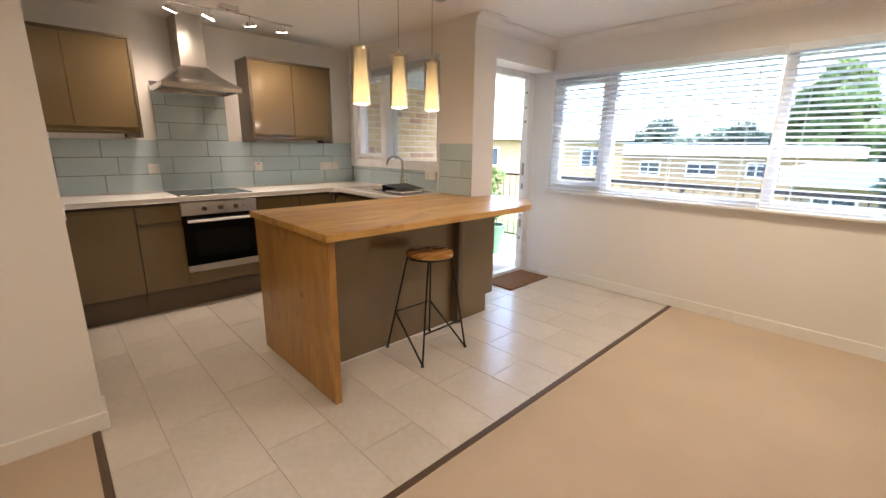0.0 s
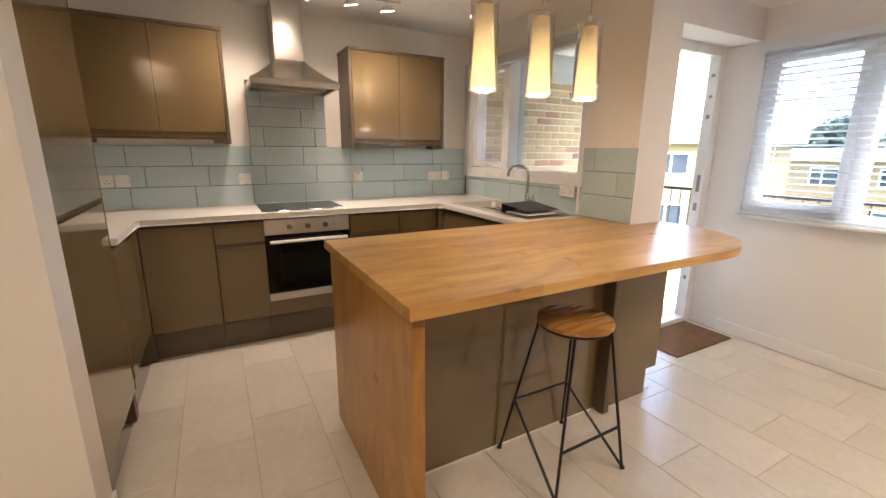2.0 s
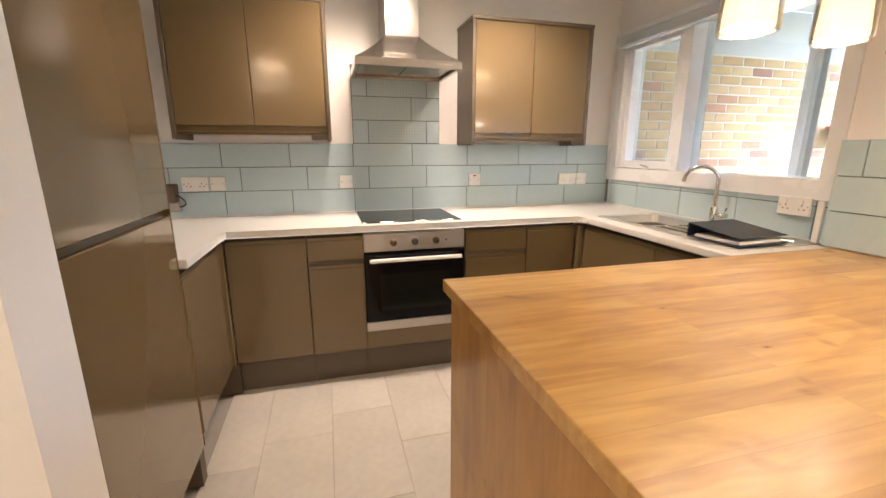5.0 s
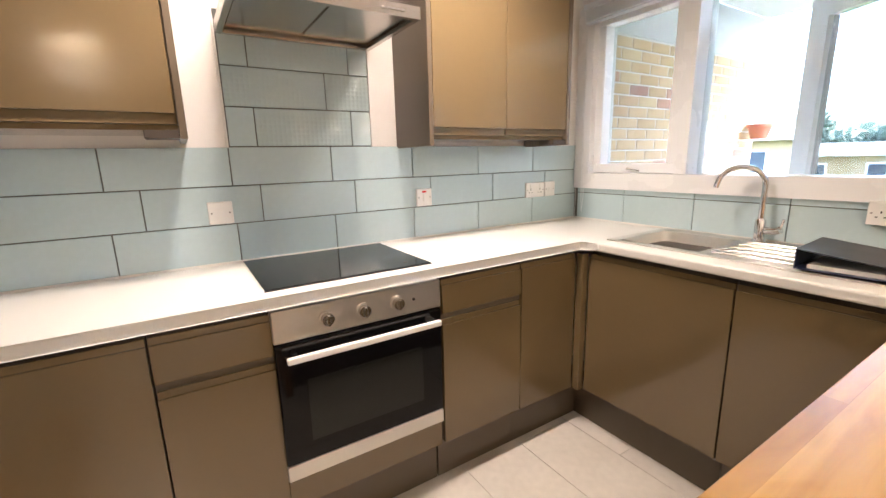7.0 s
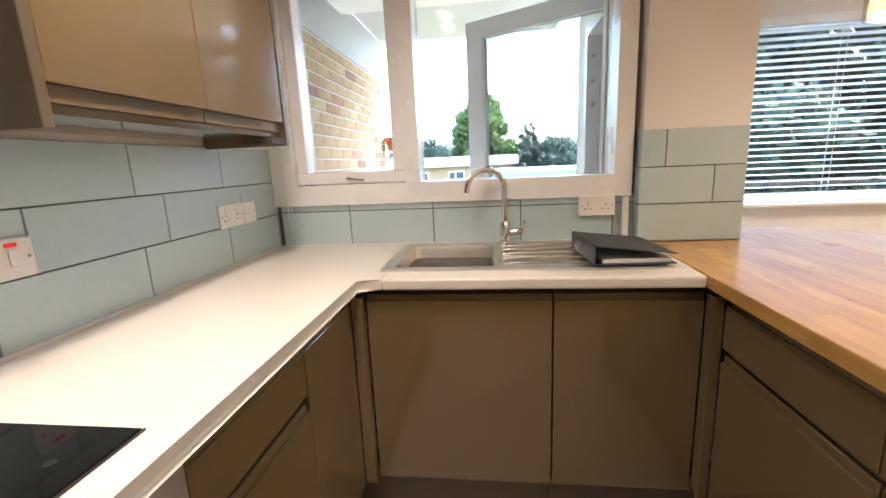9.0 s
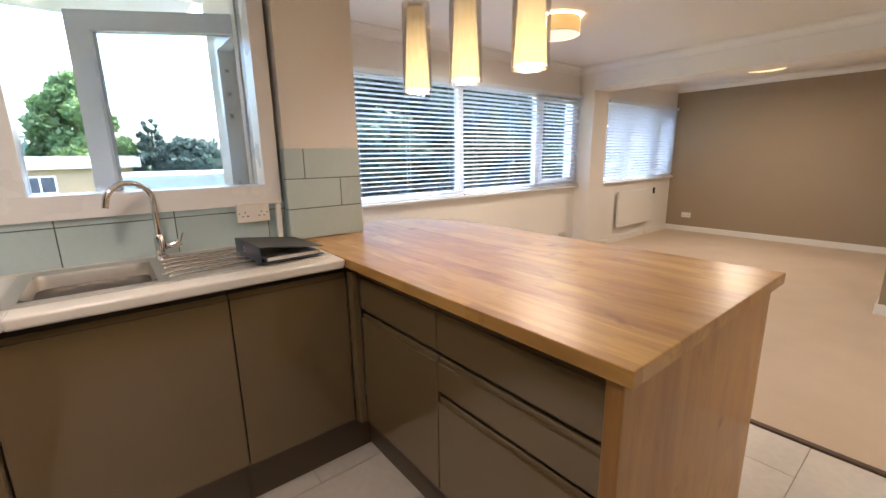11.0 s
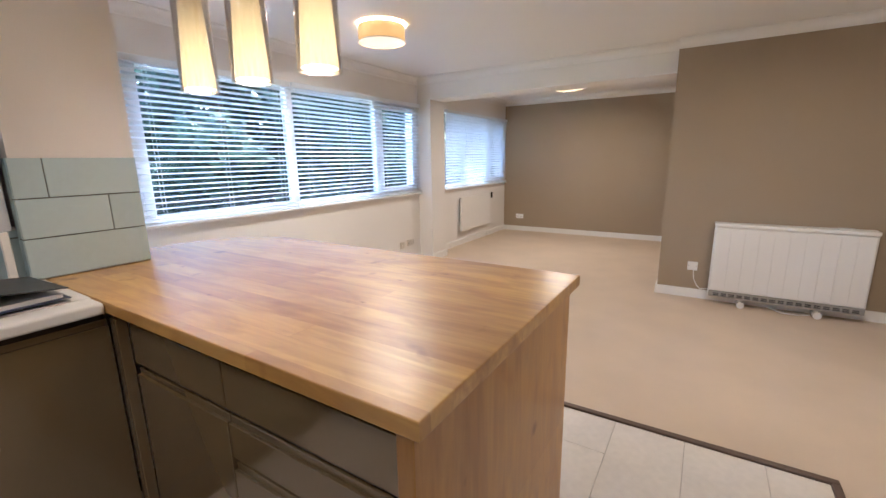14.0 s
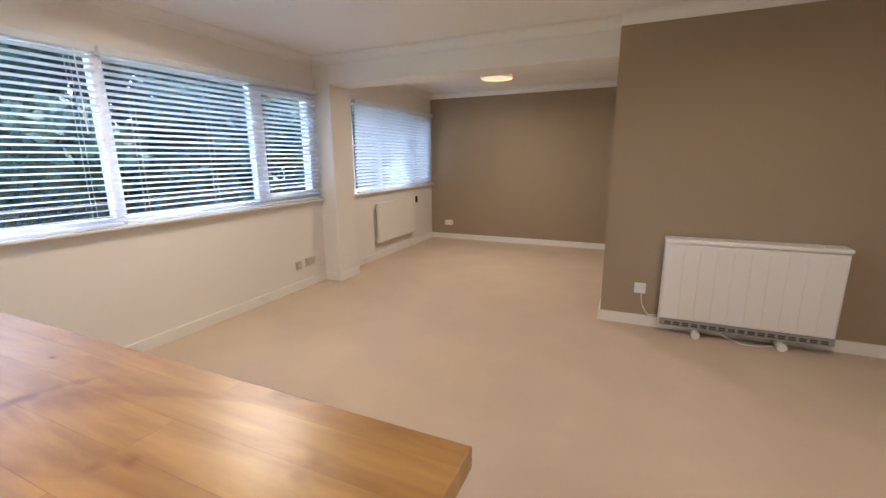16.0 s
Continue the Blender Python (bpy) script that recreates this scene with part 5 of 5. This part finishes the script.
def flats(at, yaw, length, depth, roof_z, bays, label):
    """A low block of flats with two storeys, a deep white fascia and a flat roof."""
    u = thing("apartment_building", (*at, G), label, "building", "blocks of flats")
    m = Matrix.Translation((at[0], at[1], 0)) @ Matrix.Rotation(radians(yaw), 4, "Z")
    def put(name, boxes, mt, parent=u, lab=""):
        bm = wall_boxes(boxes)
        bm.transform(m)
        return part(name, bm, mt, parent, lab)
    L = length / 2
    put("wall", [(-L, L, 0.0, depth, G, roof_z - 0.75)], FARBRICK)
    rf = put("fascia", [(-L - 0.4, L + 0.4, -0.45, depth + 0.4, roof_z - 0.75, roof_z)], FASCIA, u, "deep white fascia")
    put("roof", [(-L - 0.2, L + 0.2, -0.25, depth + 0.2, roof_z, roof_z + 0.06)], ROOF)
    step = length / bays
    for k in range(bays):
        c = -L + step * (k + 0.5)
        w = 1.5 if k % 3 != 1 else 2.1
        for zc, hh in ((roof_z - 1.75, 1.15), (roof_z - 4.4, 1.2)):
            wf = put("window", [(c - w / 2, c + w / 2, -0.04, 0.0, zc - hh / 2, zc - hh / 2 + 0.09), (c - w / 2, c + w / 2, -0.04, 0.0, zc + hh / 2 - 0.09, zc + hh / 2)] + [(c + q - 0.05, c + q + 0.05, -0.04, 0.0, zc - hh / 2 + 0.09, zc + hh / 2 - 0.09) for q in (-w / 2 + 0.05, -0.1, w / 2 - 0.05)], UPVC)
            put("pane", [(c - w / 2 + 0.1, c - 0.15, -0.02, -0.004, zc - hh / 2 + 0.09, zc + hh / 2 - 0.09), (c - 0.05, c + w / 2 - 0.1, -0.02, -0.004, zc - hh / 2 + 0.09, zc + hh / 2 - 0.09)], FARGLASS, wf)
    return u


flats((36.6, 14.7), -68, 25, 9, 1.7, 7, "two-storey buff brick flats with a deep white fascia")
flats((25.0, -6.2), -90, 21, 9, 0.66, 7, "low buff brick flats with a white flat-roof edge")
flats((21.7, 17.3), -52, 13, 8, 2.6, 4, "nearer block of buff brick flats")

# ---- pieces: wall tiles, floor tiles, bricks ----
def piece_mesh(name, dx, dy, dz, bevel, material):
    bm = box(-dx / 2, dx / 2, -dy / 2, dy / 2, -dz / 2, dz / 2, bevel)
    bmesh.ops.recalc_face_normals(bm, faces=bm.faces)
    me = bpy.data.meshes.new(name)
    bm.to_mesh(me)
    bm.free()
    me.materials.append(material)
    return me


MESHES = {}


def piece(name, parent, c, size, bevel, material):
    key = (name, material.name, *[round(s, 3) for s in size])
    if key not in MESHES:
        MESHES[key] = piece_mesh(name, *size, bevel, material)
    ob = new(name, MESHES[key])
    ob.parent = parent
    ob.location = Vector(c) - AT[parent.name]
    return ob


ROWS_Z = [(0.960, 1.109), (1.113, 1.256), (1.260, 1.403)]
GAP = 0.004
sp = thing("tiled_splashback", (2.2, NY, 0.96), "glazed sage green tile splashback with dark joints", "wall tiles", kind="structure")
part("backing", wall_boxes([(0.605, KX - 0.001, NY - 0.0035, NY - 0.0002, 0.958, 1.403), (1.953, 2.537, NY - 0.0035, NY - 0.0002, 1.4035, 1.89)]), TGROUT, sp, "dark grout bed")
for (z0, z1), start in zip(ROWS_Z, (1.95, 2.05, 1.951)):
    x = start - 0.3955 * 4
    while x < KX - 0.02:
        a, b = max(x, 0.61), min(x + 0.3955 - GAP, KX - 0.012)
        if b - a > 0.02:
            piece("tile", sp, ((a + b) / 2, NY - 0.006, (z0 + z1) / 2), (b - a, 0.008, z1 - z0), 0.0012, WTILE)
        x += 0.3955
for (z0, z1), cuts, emb in (((1.408, 1.551), (1.955, 2.055, 2.446, 2.535), (1,)), ((1.555, 1.698), (1.955, 2.342, 2.535), (0, 1)), ((1.702, 1.845), (1.955, 2.052, 2.448, 2.535), (1,))):
    for k, (a, b) in enumerate(zip(cuts, cuts[1:])):
        piece("tile", sp, ((a + b) / 2, NY - 0.006, (z0 + z1) / 2), (b - a - GAP, 0.008, z1 - z0), 0.0012, ETILE if k in emb else WTILE)
part("edge_trim", wall_boxes([(1.946, 1.953, NY - 0.011, NY - 0.0004, 1.405, 1.864), (2.5365, 2.5435, NY - 0.011, NY - 0.0004, 1.405, 1.864)]), TRIM, sp, "white tile edge trim")
se = thing("tiled_upstand", (KX, 5.0, 0.96), "row of sage green tiles under the kitchen window", "wall tiles", kind="structure")
part("backing", wall_boxes([(KX - 0.0035, KX - 0.0002, PY1 + 0.001, NY - 0.011, 0.958, 1.144)]), TGROUT, se, "dark grout bed")
y = PY1 + 0.004
for w in (0.09, 0.385, 0.385, 0.385, 0.33):
    b = min(y + w - GAP, NY - 0.013)
    piece("tile", se, (KX - 0.006, (y + b) / 2, 1.038), (0.008, b - y, 0.152), 0.0012, WTILE)
    piece("tile", se, (KX - 0.006, (y + b) / 2, 1.131), (0.008, b - y, 0.026), 0.0012, WTILE)
    y += w
sq = thing("tiled_pillar", (PX, 4.09, 0.96), "sage green tiles cladding the pillar above the worktop", "wall tiles", kind="structure")
part("backing", wall_boxes([(PX - 0.0035, PX - 0.0002, PY0 + 0.001, PY1 - 0.001, 0.958, 1.403), (PX + 0.001, KX - 0.012, PY1 + 0.0002, PY1 + 0.0035, 0.958, 1.403)]), TGROUT, sq, "dark grout bed")
for (z0, z1), cut in zip(ROWS_Z, (None, 4.0, 4.185)):
    segs = ((PY0 + 0.002, PY1 + 0.008),) if cut is None else ((PY0 + 0.002, cut - 0.002), (cut + 0.002, PY1 + 0.008))
    for a, b in segs:
        piece("tile", sq, (PX - 0.006, (a + b) / 2, (z0 + z1) / 2), (0.008, b - a, z1 - z0), 0.0012, WTILE)
    piece("tile", sq, ((PX + KX - 0.012) / 2, PY1 + 0.006, (z0 + z1) / 2), (KX - 0.016 - PX, 0.006, z1 - z0), 0.0012, WTILE)

ft = thing("floor_tiles", (3.0, 4.0, 0), "large pale stone-effect floor tiles", "floor tiles", kind="structure")
x, col = 2.045 - 0.317 * 3, 0
CROSS = (2.87, 3.02, 3.17, 2.87, 3.17, 3.05, 2.885, 3.19, 2.95, 3.12)
while x < EX:
    a, b = max(x, 1.189), min(x + 0.317 - 0.0022, EX - 0.02)
    y = CROSS[col % 10] - 0.62
    while y < NY - 0.05:
        c, d = max(y, 2.582), min(y + 0.6178, NY - 0.05)
        if d - c > 0.02 and b - a > 0.02:
            cells = [(a, b, c, d)]
            for a1, b1, c1, d1 in cells:
                if c1 < 4.17 or a1 < KX:
                    d2 = d1 if a1 < 3.4 else min(d1, 4.165)
                    if d2 - c1 > 0.02:
                        piece("tile", ft, ((a1 + b1) / 2, (c1 + d2) / 2, -0.006), (b1 - a1, d2 - c1, 0.012), 0.0012, FTILE)
        y += 0.62
    x += 0.317
    col += 1

bl, bh, bd = 0.215, 0.065, 0.1
row, z, made = 0, -0.2, []
while z < 2.07:
    x = KX + 0.165 - (0.1125 if row % 2 else 0)
    while x < 6.45:
        a, b = max(x, KX + 0.165), min(x + bl, 6.455)
        if b - a > 0.03:
            made.append((a, b, z))
        x += bl + 0.01
    z += bh + 0.01
    row += 1
rest = bmesh.new()
for a, b, z in made:
    if z > 0.95 and len(bw.children) < 300:
        piece("brick", bw, ((a + b) / 2, 5.9535 + bd / 2, z + bh / 2), (b - a, bd, bh), 0.003, BRICK)
    else:
        add_box(rest, a, b, 5.954, 5.954 + bd, z, z + bh)
part("lower_bricks", rest, BRICK, bw, kind="stuff")
